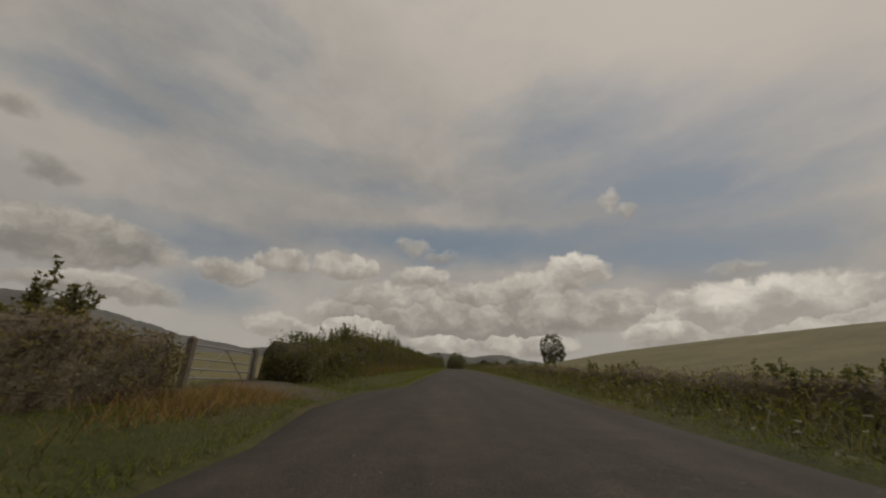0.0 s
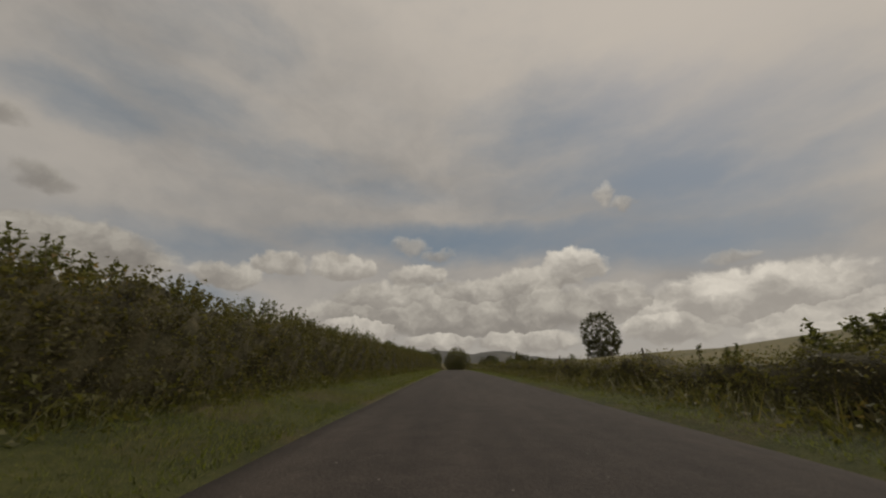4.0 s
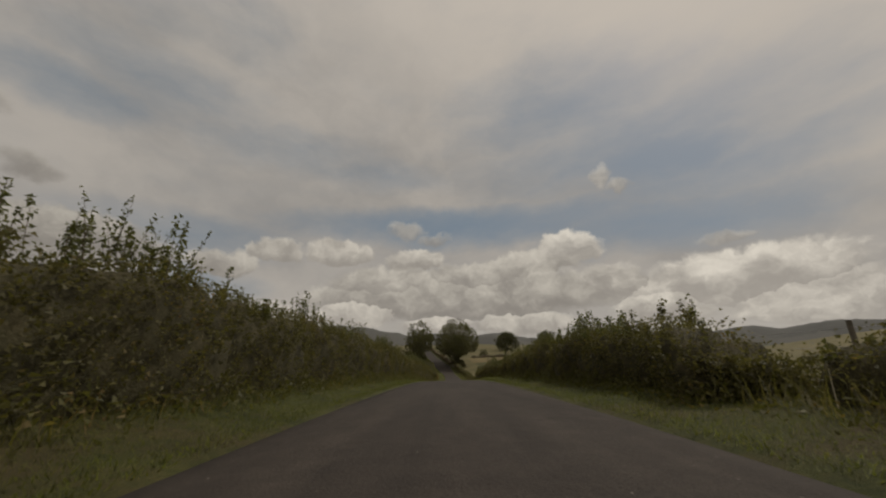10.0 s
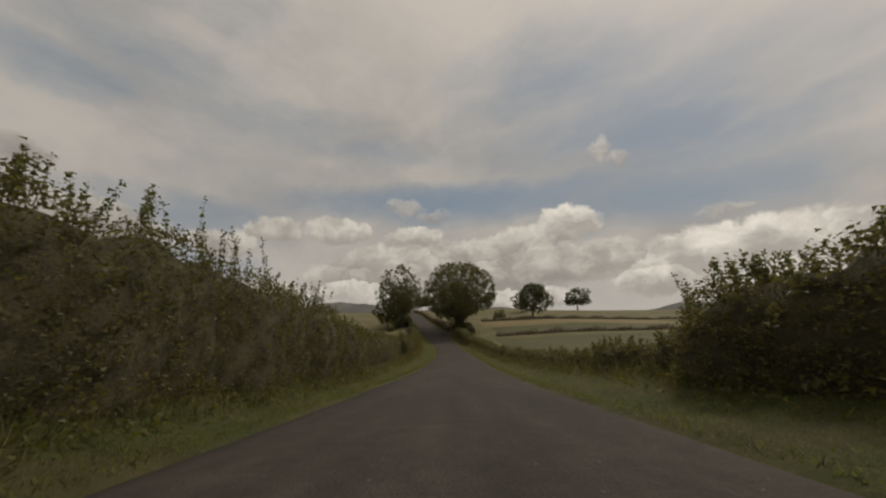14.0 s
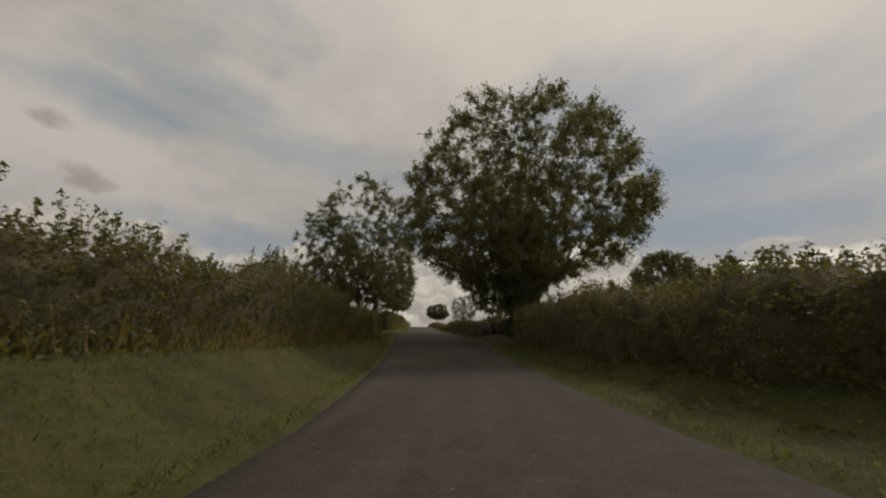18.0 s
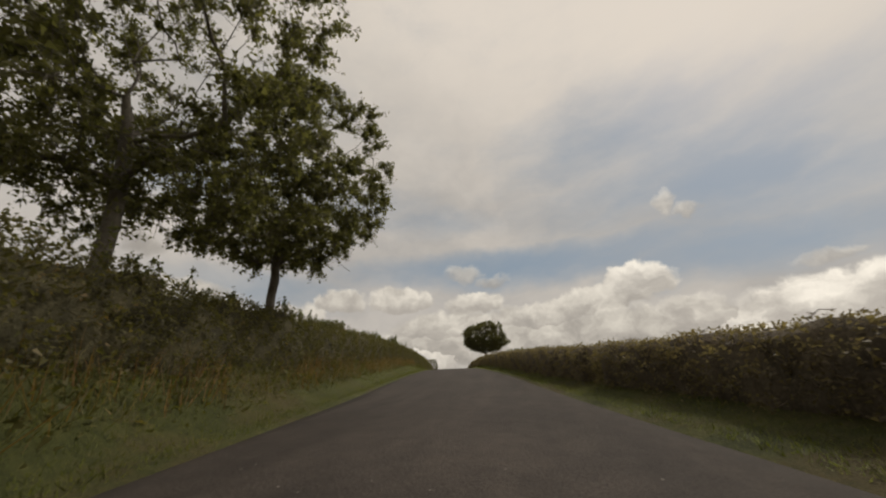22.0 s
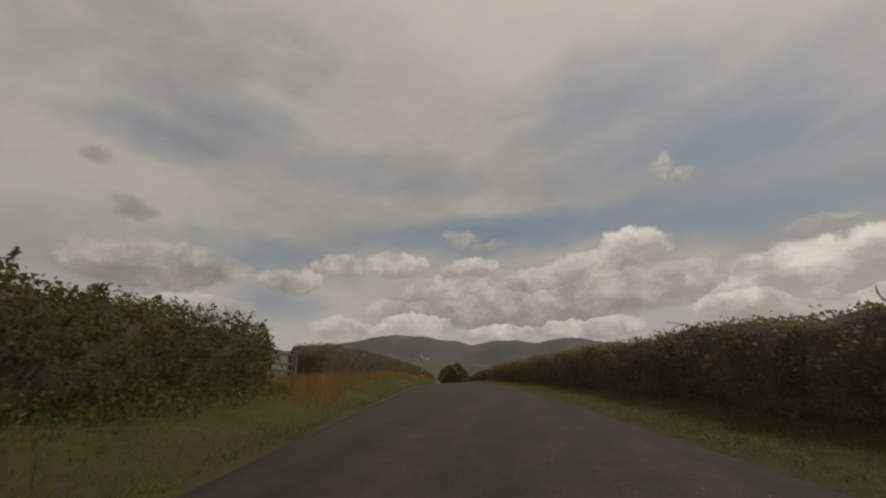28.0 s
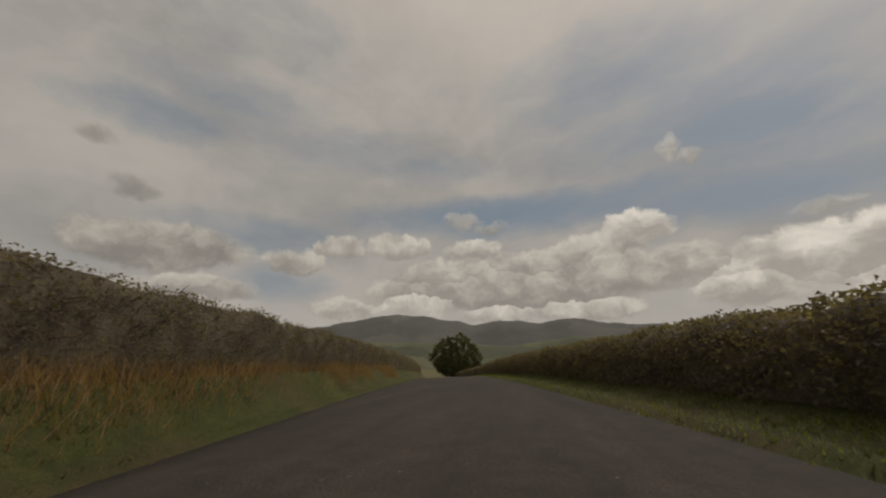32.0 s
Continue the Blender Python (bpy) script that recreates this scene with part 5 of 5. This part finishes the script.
tree(on(409.2, 7.2), 6.0, 5.2, 0.9, "small twiggy hawthorn standing in the hedge", LEAF_ASH, 17000, 0.085, 190, 0.2, 0.18, stems=3, seed=208, group=LANE, gaps=0.15, spread=0.042, drop=0.0, belly=0.5)
tree(on(387.5, -12.8), 16, 11, 1.0, "slender dark ash beside the field gate", LEAF_ASH, 56000, 0.15, 290, 0.28, 0.16, seed=209, group=LANE, gaps=0.24, lobes=10, knobby=0.4, belly=0.3)
tree(on(390.6, -9.2), 21, 14.5, 4.0, "tall airy ash beside the field gate", LEAF_ASH, 62000, 0.15, 400, 0.34, 0.18, seed=210, ivy=2500, group=LANE, gaps=0.42, spread=0.027, lean=(0.3, -0.8), lobes=22)
tree(on(398.2, -8.2), 15.4, 12.4, 2.6, "forked ash with a spreading crown", LEAF_ASH, 52000, 0.14, 350, 0.34, 0.13, seed=211, group=LANE, gaps=0.42, spread=0.028, lean=(1.2, -2.8), lobes=20)
tree(on(424, -6.3), 15, 11.5, 1.6, "slender tall ash growing from the bank", LEAF_ASH, 60000, 0.13, 360, 0.15, 0.3, seed=212, group=LANE, gaps=0.3, lean=(-1.3, 0.2), spread=0.031, lobes=12, knobby=0.34)
tree(on(430, -6.0), 11.6, 7.6, 2.5, "young round ash growing from the bank", LEAF_ASH, 64000, 0.115, 290, 0.17, 0.18, seed=213, group=LANE, gaps=0.08, spread=0.036, knobby=0.26, lean=(0.1, 0), belly=0.42)
tree(on(501.4, 7.8), 9.7, 10.8, 2.9, "round dense dark sycamore rising from the hedge", LEAF_SYC, 100000, 0.165, 430, 0.25, 0.27, seed=214, group=LANE, gaps=0.05, spread=0.03, belly=0.38, drop=0.2, lobes=15, flat_foot=0.8, square=2.3)
tree(on(533, -5.9), 5.0, 3.6, 0.6, "small dark hawthorn standing in the hedge", LEAF_SYC, 24000, 0.12, 140, 0.13, 0.2, seed=215, group=LANE, gaps=0.0, spread=0.05)
tree(on(182, 7.9), 3.3, 1.1, 0.7, "thin young sapling beyond the hedge", LEAF_FRESH, 2400, 0.10, 40, 0.035, 0.3, seed=216, group=LANE, spread=0.1, gaps=0.1)
tree(on(720, 6.5), 12.5, 15, 0.2, "dark round trees at the bend in the lane", LEAF_SYC, 40000, 0.36, 260, 0.4, 0.15, seed=217, group="trees at the bend", gaps=0.05)
tree(on(738, 9.5), 11, 11, 0.4, "dark round trees at the bend in the lane", LEAF_SYC, 16000, 0.36, 140, 0.4, 0.15, seed=218, group="trees at the bend", gaps=0.05)

# bushes in the right-hand bank
for k, (s, l, h, w) in enumerate([(66, 7.4, 1.6, 1.5), (71.5, 7.3, 1.7, 2.0), (83, 7.4, 1.7, 2.2), (120, 7.4, 2.4, 0.9), (123, 7.3, 1.9, 2.4), (125.5, 7.3, 1.7, 1.8), (142.3, 7.3, 2.1, 1.8), (147, 7.3, 2.0, 2.6), (151, 7.2, 2.2, 2.4),
                                  (163.5, 7.4, 2.2, 1.7), (168, 7.4, 2.4, 1.1), (172.5, 7.3, 2.5, 2.4), (187, 7.3, 2.3, 1.8), (201.5, 6.4, 2.4, 3.0), (204.5, 6.4, 2.6, 3.2), (207.5, 6.4, 2.2, 2.6)]):
    bush(on(s, l), h, w, "ragged hawthorn bush with upright shoots on the bank", LEAF_HEDGE if k % 2 else LEAF_FRESH, 2600, 0.10, 230 + k, group="bushes on the bank")
bush(on(371.3, 9.2), 3.4, 3.6, "dark holly growing against the ash trunk", LEAF_SYC, 5200, 0.11, 248)
bush(on(6.4, -7.4), 2.3, 1.8, "upright leafy bush behind the hedge", LEAF_HEDGE, 1800, 0.10, 245, group="bushes on the bank")
for k, (s, l, h, w) in enumerate([(459.9, -6.1, 3.3, 1.5), (460.8, -6.2, 3.1, 1.0), (462.6, -6.2, 2.6, 1.0), (421, -6.3, 2.6, 2.2), (399, -6.4, 2.2, 2.0), (286, -6.0, 3.0, 1.8)]):
    bush(on(s, l), h, w, "tall leafy hawthorn standing out of the hedge", LEAF_FRESH, 2600, 0.095, 260 + k, group="bushes in the hedge")
for k, (s, l, h, w) in enumerate([(545.2, -8.6, 2.2, 2.4), (547.2, -8.2, 2.4, 2.2), (543.2, -9.0, 2.0, 2.4)]):
    bush(on(s, l), h, w, "dense hawthorn behind the set-back field gate", LEAF_TRIM, 2200, 0.10, 270 + k, group="bushes behind the gate")
bush(on(586.9, 6.6), 1.9, 1.5, "small leafy bush growing through the railing", LEAF_SYC, 2600, 0.08, 247, upright=0.3)
for k, (s, l, h, w) in enumerate([(383.5, -11.5, 3.0, 3.2), (387.5, -12.0, 2.6, 3.4), (392, -11.0, 3.0, 3.2), (390.6, -10.0, 2.8, 2.6), (394.8, -8.2, 2.8, 3.0), (392.8, -6.5, 2.3, 2.2), (397.0, -8.4, 2.6, 2.8), (399.6, -8.0, 3.2, 3.2)]):
    bush(on(s, l), h, w, "dense shaded hawthorn behind the field gate", LEAF_SYC, 3200, 0.13, 250 + k, group="bushes behind the gate")


def make_track(name, s0, s1, l0, l1, label):
    """Worn stony ground where vehicles turn off the lane."""
    s, l = np.linspace(s0, s1, 16), np.linspace(l0, l1, 18)
    p = spot(s[:, None] + 0 * l, l + 0 * s[:, None], 0.03)
    edge = np.minimum(1, 5 * np.minimum(np.linspace(0, 1, 16), np.linspace(1, 0, 16)))[:, None]
    p[..., 2] -= 0.05 * (1 - edge) + 0.01 * lumps(p[..., 0], p[..., 1], 0.9)
    ob = new(name, mesh_from(name, p.reshape(-1, 3), grid_faces(16, 18), GRAVEL, True))
    tagged(ob, label, "track", kind="structure")


make_track("track_1", 9.5, 13.4, -2.9, -6.6, "worn brown earth in front of the field gate")
make_track("track_2", 386.5, 391.8, -3.9, -8.4, "stony farm entrance in front of the wooden gate")
make_track("track_3", 368.5, 377.5, 3.8, 9.5, "stony pull-in under the ash trees")


def wire_fence(s0, s1, l, step):
    """Wooden stakes with three wires."""
    base = spot(s0, l)
    f = thing("wire_fence", base, "weathered wooden stakes with plain wire behind the bank", "fence")
    rng = np.random.default_rng(300)
    b = bmesh.new()
    rod(b, (0, 0, -0.3), (0, 0, 1.35), 0.05, 0.045, 8)
    stake = bpy.data.meshes.new("stake")
    b.to_mesh(stake)
    b.free()
    stake.materials.append(WOOD)
    tops = []
    for s in np.arange(s0, s1, step):
        q = spot(s, l) - base
        o = new("stake", stake)
        o.parent = f
        o.matrix_basis = Matrix.Translation(q) @ pose(0, 0, 0, rng.normal(0, 2.5), rng.normal(0, 2.5), rng.uniform(0, 90))
        tops.append(q)
    for up in (0.45, 0.85, 1.2):
        v, q = tubes([np.array(tops) + np.array([0, 0.05, up])], [np.full(len(tops), 0.004)], 4)
        child("wire", mesh_from("wire", v, q, GALV), f)


wire_fence(92, 262, 7.9, 3.2)


# ---------------------------------------------------------------- gates, post, railing, signs
def right_of(s):
    _, _, _, h = along(s)
    return float(h)


def field_gate(s, l, length, label, mat, turn=0.0, up=0.0, bars=5, height=1.15):
    """A five-barred gate along the lane, with two posts."""
    p = spot(s, l)
    g = thing("field_gate", p + np.array([0, 0, up]), label, "gate", "field gates", rz=right_of(s) + math.pi / 2 + turn)
    r = 0.022 if mat is GALV else 0.03
    zs = [0.12, 0.33, 0.55, 0.80, height]
    for z in zs[-bars:]:
        b = bmesh.new()
        if mat is GALV:
            rod(b, (0, 0, z), (length, 0, z), r, sides=8)
        else:
            box(b, (length, 0.03, 0.08), (length / 2, 0, z), bevel=0.006)
        part("bar", b, mat, g)
    for x in (0.0, length):
        b = bmesh.new()
        if mat is GALV:
            rod(b, (x, 0, 0.08), (x, 0, height), r * 1.15, sides=8)
        else:
            box(b, (0.08, 0.05, height + 0.1), (x, 0, height / 2 + 0.05), bevel=0.008)
        part("end_upright", b, mat, g)
    for x0, x1 in ((0.03, length / 2), (length - 0.03, length / 2)):
        b = bmesh.new()
        if mat is GALV:
            rod(b, (x0, 0.03, 0.14), (x1, 0.03, height - 0.02), 0.014, sides=6)
        else:
            box(b, (math.hypot(x1 - x0, height - 0.2), 0.02, 0.06), ((x0 + x1) / 2, 0.03, height / 2), Matrix.Rotation(-math.atan2(height - 0.2, x1 - x0), 3, "Y"), 0.004)
        part("brace", b, mat, g)
    for x in (-0.16, length + 0.16):
        q = g.matrix_world @ Vector((x, 0, 0))
        post = thing("gate_post", q, "square weathered wooden gate post", "post", "gate posts", rz=right_of(s))
        b = bmesh.new()
        box(b, (0.17, 0.17, 1.55), (0, 0, 0.525), bevel=0.015)
        part("shaft", b, WOOD, post)
        b = bmesh.new()
        bmesh.ops.create_cone(b, cap_ends=True, segments=4, radius1=0.118, radius2=0.02, depth=0.06, matrix=Matrix.Translation((0, 0, 1.33)) @ Matrix.Rotation(math.pi / 4, 4, "Z"))
        part("cap", b, WOOD, post)
    return g


field_gate(9.7, -6.75, 2.9, "closed galvanised steel field gate with five bars", GALV, up=-0.12)
field_gate(387.9, -8.7, 3.4, "old wooden five-barred field gate in shade", WOOD)
field_gate(544.4, -6.3, 2.6, "wooden field gate set back in the hedge", WOOD)


def words(text, size, at, rot, parent, mat):
    cu = bpy.data.curves.new("lettering", "FONT")
    cu.body, cu.size, cu.extrude = text, size, 0.002
    tmp = bpy.data.objects.new("lettering", cu)
    scene.collection.objects.link(tmp)
    me = bpy.data.meshes.new_from_object(tmp.evaluated_get(bpy.context.evaluated_depsgraph_get()))
    bpy.data.objects.remove(tmp)
    me.materials.clear()
    me.materials.append(mat)
    ob = new("lettering", me)
    ob.parent = parent
    ob.matrix_basis = Matrix.Translation(at) @ rot
    return ob


def finger_post():
    base = spot(595.35, -5.05)
    low = float(rise(595.35, -5.05))
    post = thing("finger_post", base, "black and white banded cast-iron finger signpost in the verge", "signpost", rz=right_of(595.35))
    # bands from the foot up, as heights over the lane
    z = -0.3
    for nxt, mat in ((1.48, WHITE), (1.90, BLACK), (2.23, WHITE), (2.34, BLACK), (2.56, WHITE), (2.66, BLACK), (2.71, WHITE), (2.81, BLACK), (3.28, WHITE), (3.75, BLACK), (3.79, WHITE), (4.10, BLACK)):
        b = bmesh.new()
        rod(b, (0, 0, z), (0, 0, nxt - low), 0.066, sides=18)
        part("band", b, mat, post)
        z = nxt - low
    b = bmesh.new()
    rod(b, (0, 0, z), (0, 0, z + 0.26), 0.082, 0.076, 18)
    part("collar", b, WHITE, post)
    b = bmesh.new()
    rod(b, (0, 0, z + 0.26), (0, 0, z + 0.36), 0.060, 0.034, 16)
    rod(b, (0, 0, z + 0.36), (0, 0, z + 0.47), 0.036, 0.048, 16)
    bmesh.ops.create_uvsphere(b, u_segments=16, v_segments=10, radius=0.06, matrix=Matrix.Translation((0, 0, z + 0.54)))
    rod(b, (0, 0, z + 0.58), (0, 0, z + 0.68), 0.024, 0.004, 10)
    part("finial", b, WHITE, post)
    turn = Matrix.Rotation(math.radians(18), 4, "Z") @ Matrix.Rotation(math.radians(12), 4, "Y")
    arm = new("finger")
    arm.parent = post
    arm.matrix_basis = Matrix.Translation((0, 0, z + 0.02)) @ turn @ Matrix.Scale(1.26, 4)
    b = bmesh.new()
    box(b, (1.0, 0.03, 0.27), (0.57, 0, 0), bevel=0.006)
    bmesh.ops.transform(b, matrix=Matrix(), verts=b.verts)
    plate = part("finger_plate", b, WHITE, post, "white finger plate with raised black border")
    plate.matrix_basis = arm.matrix_basis.copy()
    m = arm.matrix_basis.copy()
    bpy.data.objects.remove(arm)
    for w, h, x, zz in ((1.0, 0.010, 0.57, 0.126), (1.0, 0.010, 0.57, -0.126), (0.010, 0.27, 0.078, 0), (0.010, 0.27, 1.062, 0)):
        b = bmesh.new()
        box(b, (w, 0.008, h), (x, -0.018, zz))
        part("border", b, INK, plate)
    up = Matrix.Rotation(math.pi / 2, 4, "X")
    words("BRANDLINGILL", 0.088, (0.125, -0.0165, 0.026), up, plate, INK)
    words("MOSSER", 0.088, (0.125, -0.0165, -0.082), up, plate, INK)
    for zz in (0.058, -0.056):
        b = bmesh.new()
        box(b, (0.045, 0.004, 0.055), (0.985, -0.0175, zz))
        part("distance_bar", b, INK, plate)
    return post


finger_post()


def railing():
    """Curved-top estate railing on the corner."""
    n, sa, la, sb, lb = 16, 574.8, 5.9, 591.2, 8.0
    at = spot(sa, la)
    r = thing("railing", at, "grey steel railing with posts bent over at the top", "railing", rz=right_of(sa) + math.pi / 2)
    inv = r.matrix_world.inverted()
    ends = []
    for k in range(n):
        t = k / (n - 1)
        local = inv @ Vector(spot(sa + (sb - sa) * t, la + (lb - la) * t ** 1.5))
        b = bmesh.new()
        pts = [local + Vector((0, 0, -0.2)), local + Vector((0, 0, 1.12)), local + Vector((0, 0.04, 1.25)), local + Vector((0, 0.12, 1.33)), local + Vector((0, 0.22, 1.36))]
        for a, c in zip(pts, pts[1:]):
            rod(b, a, c, 0.024, sides=8)
        part("post", b, GALV, r)
        ends.append(local)
    for zz, yy in ((1.36, 0.22), (0.95, 0.0), (0.55, 0.0)):
        run = np.array([tuple(e + Vector((0, yy, zz))) for e in ends])
        child("rail", mesh_from("rail", *tubes([run], [np.full(n, 0.022)], 8), GALV, True), r)
    return r


railing()


def sign(s, l, plate_w, plate_h, z, round_top, label, turn):
    at = spot(s, l)
    g = thing("road_sign", at, label, "sign", "road signs", rz=right_of(s) + turn)
    b = bmesh.new()
    rod(b, (0, 0, -0.25), (0, 0, z + plate_h / 2), 0.03, sides=12)
    part("pole", b, GALV, g)
    b = bmesh.new()
    box(b, (plate_w, 0.02, plate_h), (0, 0.045, z), bevel=0.008)
    part("plate", b, SIGN_BACK, g)
    if round_top:
        b = bmesh.new()
        bmesh.ops.create_cone(b, cap_ends=True, segments=32, radius1=round_top, radius2=round_top, depth=0.02,
                              matrix=Matrix.Translation((0, 0.045, z + plate_h / 2 + round_top * 0.92)) @ Matrix.Rotation(math.pi / 2, 4, "X"))
        part("disc", b, SIGN_BACK, g)
    for zz in (z - plate_h * 0.25, z + plate_h * 0.25):
        b = bmesh.new()
        box(b, (plate_w * 0.7, 0.025, 0.03), (0, 0.03, zz))
        part("bracket", b, GALV, g)
    return g


sign(585.4, 7.6, 0.34, 0.24, 1.22, 0.19, "grey backs of round and square road signs on one pole", 0.1)
sign(601.6, 16.9, 0.5, 0.55, 2.9, 0, "grey back of a rectangular road sign on a thin pole", 0.35)

# ---------------------------------------------------------------- the side road
def side(u, v, up=0.0):
    """u metres along the side road from the lane's edge, v metres to its left."""
    u, v = np.broadcast_arrays(np.asarray(u, float), np.asarray(v, float))
    a, l = side_sl(u, v)
    return spot(a, l, up + side_level(u), False)


u = np.linspace(0, 70, 71)
v = np.linspace(0, 1, 13)
pts = side(u[:, None] + 0 * v, -mouth_near(u)[:, None] * (1 - v) + mouth_far(u)[:, None] * v)
sr = new("side_road", mesh_from("side_road", pts.reshape(-1, 3), grid_faces(71, 13)[:, ::-1], ASPHALT, True))
tagged(sr, "grey asphalt side road joining the lane", "road", kind="structure")


def mark(name, quad, parent):
    """A flat painted mark, 5 mm thick."""
    q = np.asarray(quad)
    v = np.concatenate([q, q - np.array([0, 0, 0.02])])
    f = [(0, 1, 2, 3), (0, 4, 5, 1), (1, 5, 6, 2), (2, 6, 7, 3), (3, 7, 4, 0)]
    return child(name, mesh_from(name, v, f, PAINT_LINE), parent)


def surface(s, l):
    """Height of the asphalt over the lane's line."""
    a, b = EDGE_L(s) - 0.05, EDGE_R(s) + 0.05
    lane = -0.06 * (2 * abs((l - a) / (b - a) - 0.5)) ** 2 + 0.015 if l < b else -1.0
    c = l - 2.6
    return max(float(lane), float(side_level(c)) if c > 0 else -1.0)


def flat_mark(name, s0, l0, s1, l1, w, parent):
    """A painted bar from one place to another, w metres wide."""
    return mark(name, [spot(s, l, surface(s, l) + 0.005, False) for s, l in ((s0, l0), (s0, l0 + w), (s1, l1 + w), (s1, l1))], parent)


for row in range(2):
    for k in range(15):
        a = 587.3 + k * 0.56 + row * 0.14
        la, lb = (3.74 + 0.20 * (594.9 - min(q, 600.0)) * (q > 592.0) + 0.58 * (q <= 592.0) - 0.11 * max(0.0, 592.0 - q) + row * 0.5 for q in (a, a + 0.36))
        flat_mark("give_way_dash", a, la, a + 0.36, lb, 0.2, sr)
for k in range(5):
    s0, s1 = 595.5 + k * 0.62, 595.9 + k * 0.62
    flat_mark("edge_dash", s0, 3.5 - 0.1 * k, s1, 3.45 - 0.1 * k, 0.1, road)
for k in range(12):
    s0, s1 = 598.5 + k * 1.0, 599.5 + k * 1.0
    flat_mark("edge_line", s0, 2.98 - 0.012 * k, s1, 2.97 - 0.012 * k, 0.055, road)
for k in range(14):
    a, b = 2.4 + k * 1.5, 3.9 + k * 1.5
    va, vb = 1.75 - 0.0 * k, 1.75
    mark("edge_line", [side(a, va, 0.006), side(b, vb, 0.006), side(b, vb + 0.06, 0.006), side(a, va + 0.06, 0.006)], sr)
for k in range(3):
    a, b = 5 + k * 5, 8 + k * 5
    mark("centre_dash", [side(a, -0.05, 0.008), side(b, -0.05, 0.008), side(b, 0.05, 0.008), side(a, 0.05, 0.008)], sr)

# ---------------------------------------------------------------- far farmhouse in the valley
def farmhouse(at, rz):
    g = thing("farmhouse", at, "small white farmhouse with slate roof far down the valley", "house", rz=rz)
    b = bmesh.new()
    box(b, (11, 7, 5.2), (0, 0, 2.2))
    part("wall", b, WHITE, g)
    b = bmesh.new()
    vs = [b.verts.new(p) for p in ((-5.9, -4, 4.7), (5.9, -4, 4.7), (5.9, 4, 4.7), (-5.9, 4, 4.7), (-5.9, 0, 7.6), (5.9, 0, 7.6))]
    for f in ((0, 1, 5, 4), (2, 3, 4, 5), (0, 4, 3), (1, 2, 5), (3, 2, 1, 0)):
        b.faces.new([vs[i] for i in f])
    roof = part("roof", b, SLATE, g)
    for x in (-5, 5):
        b = bmesh.new()
        box(b, (0.9, 0.9, 1.8), (x, 0, 8.0))
        part("chimney", b, WHITE, roof)
    for x in (-3.5, 0, 3.5):
        for z in (1.4, 3.6):
            b = bmesh.new()
            box(b, (1.0, 0.08, 1.3), (x, -3.53, z))
            part("window", b, BLACK, g)


farmhouse((-170, 1235, -20.5), 0.3)
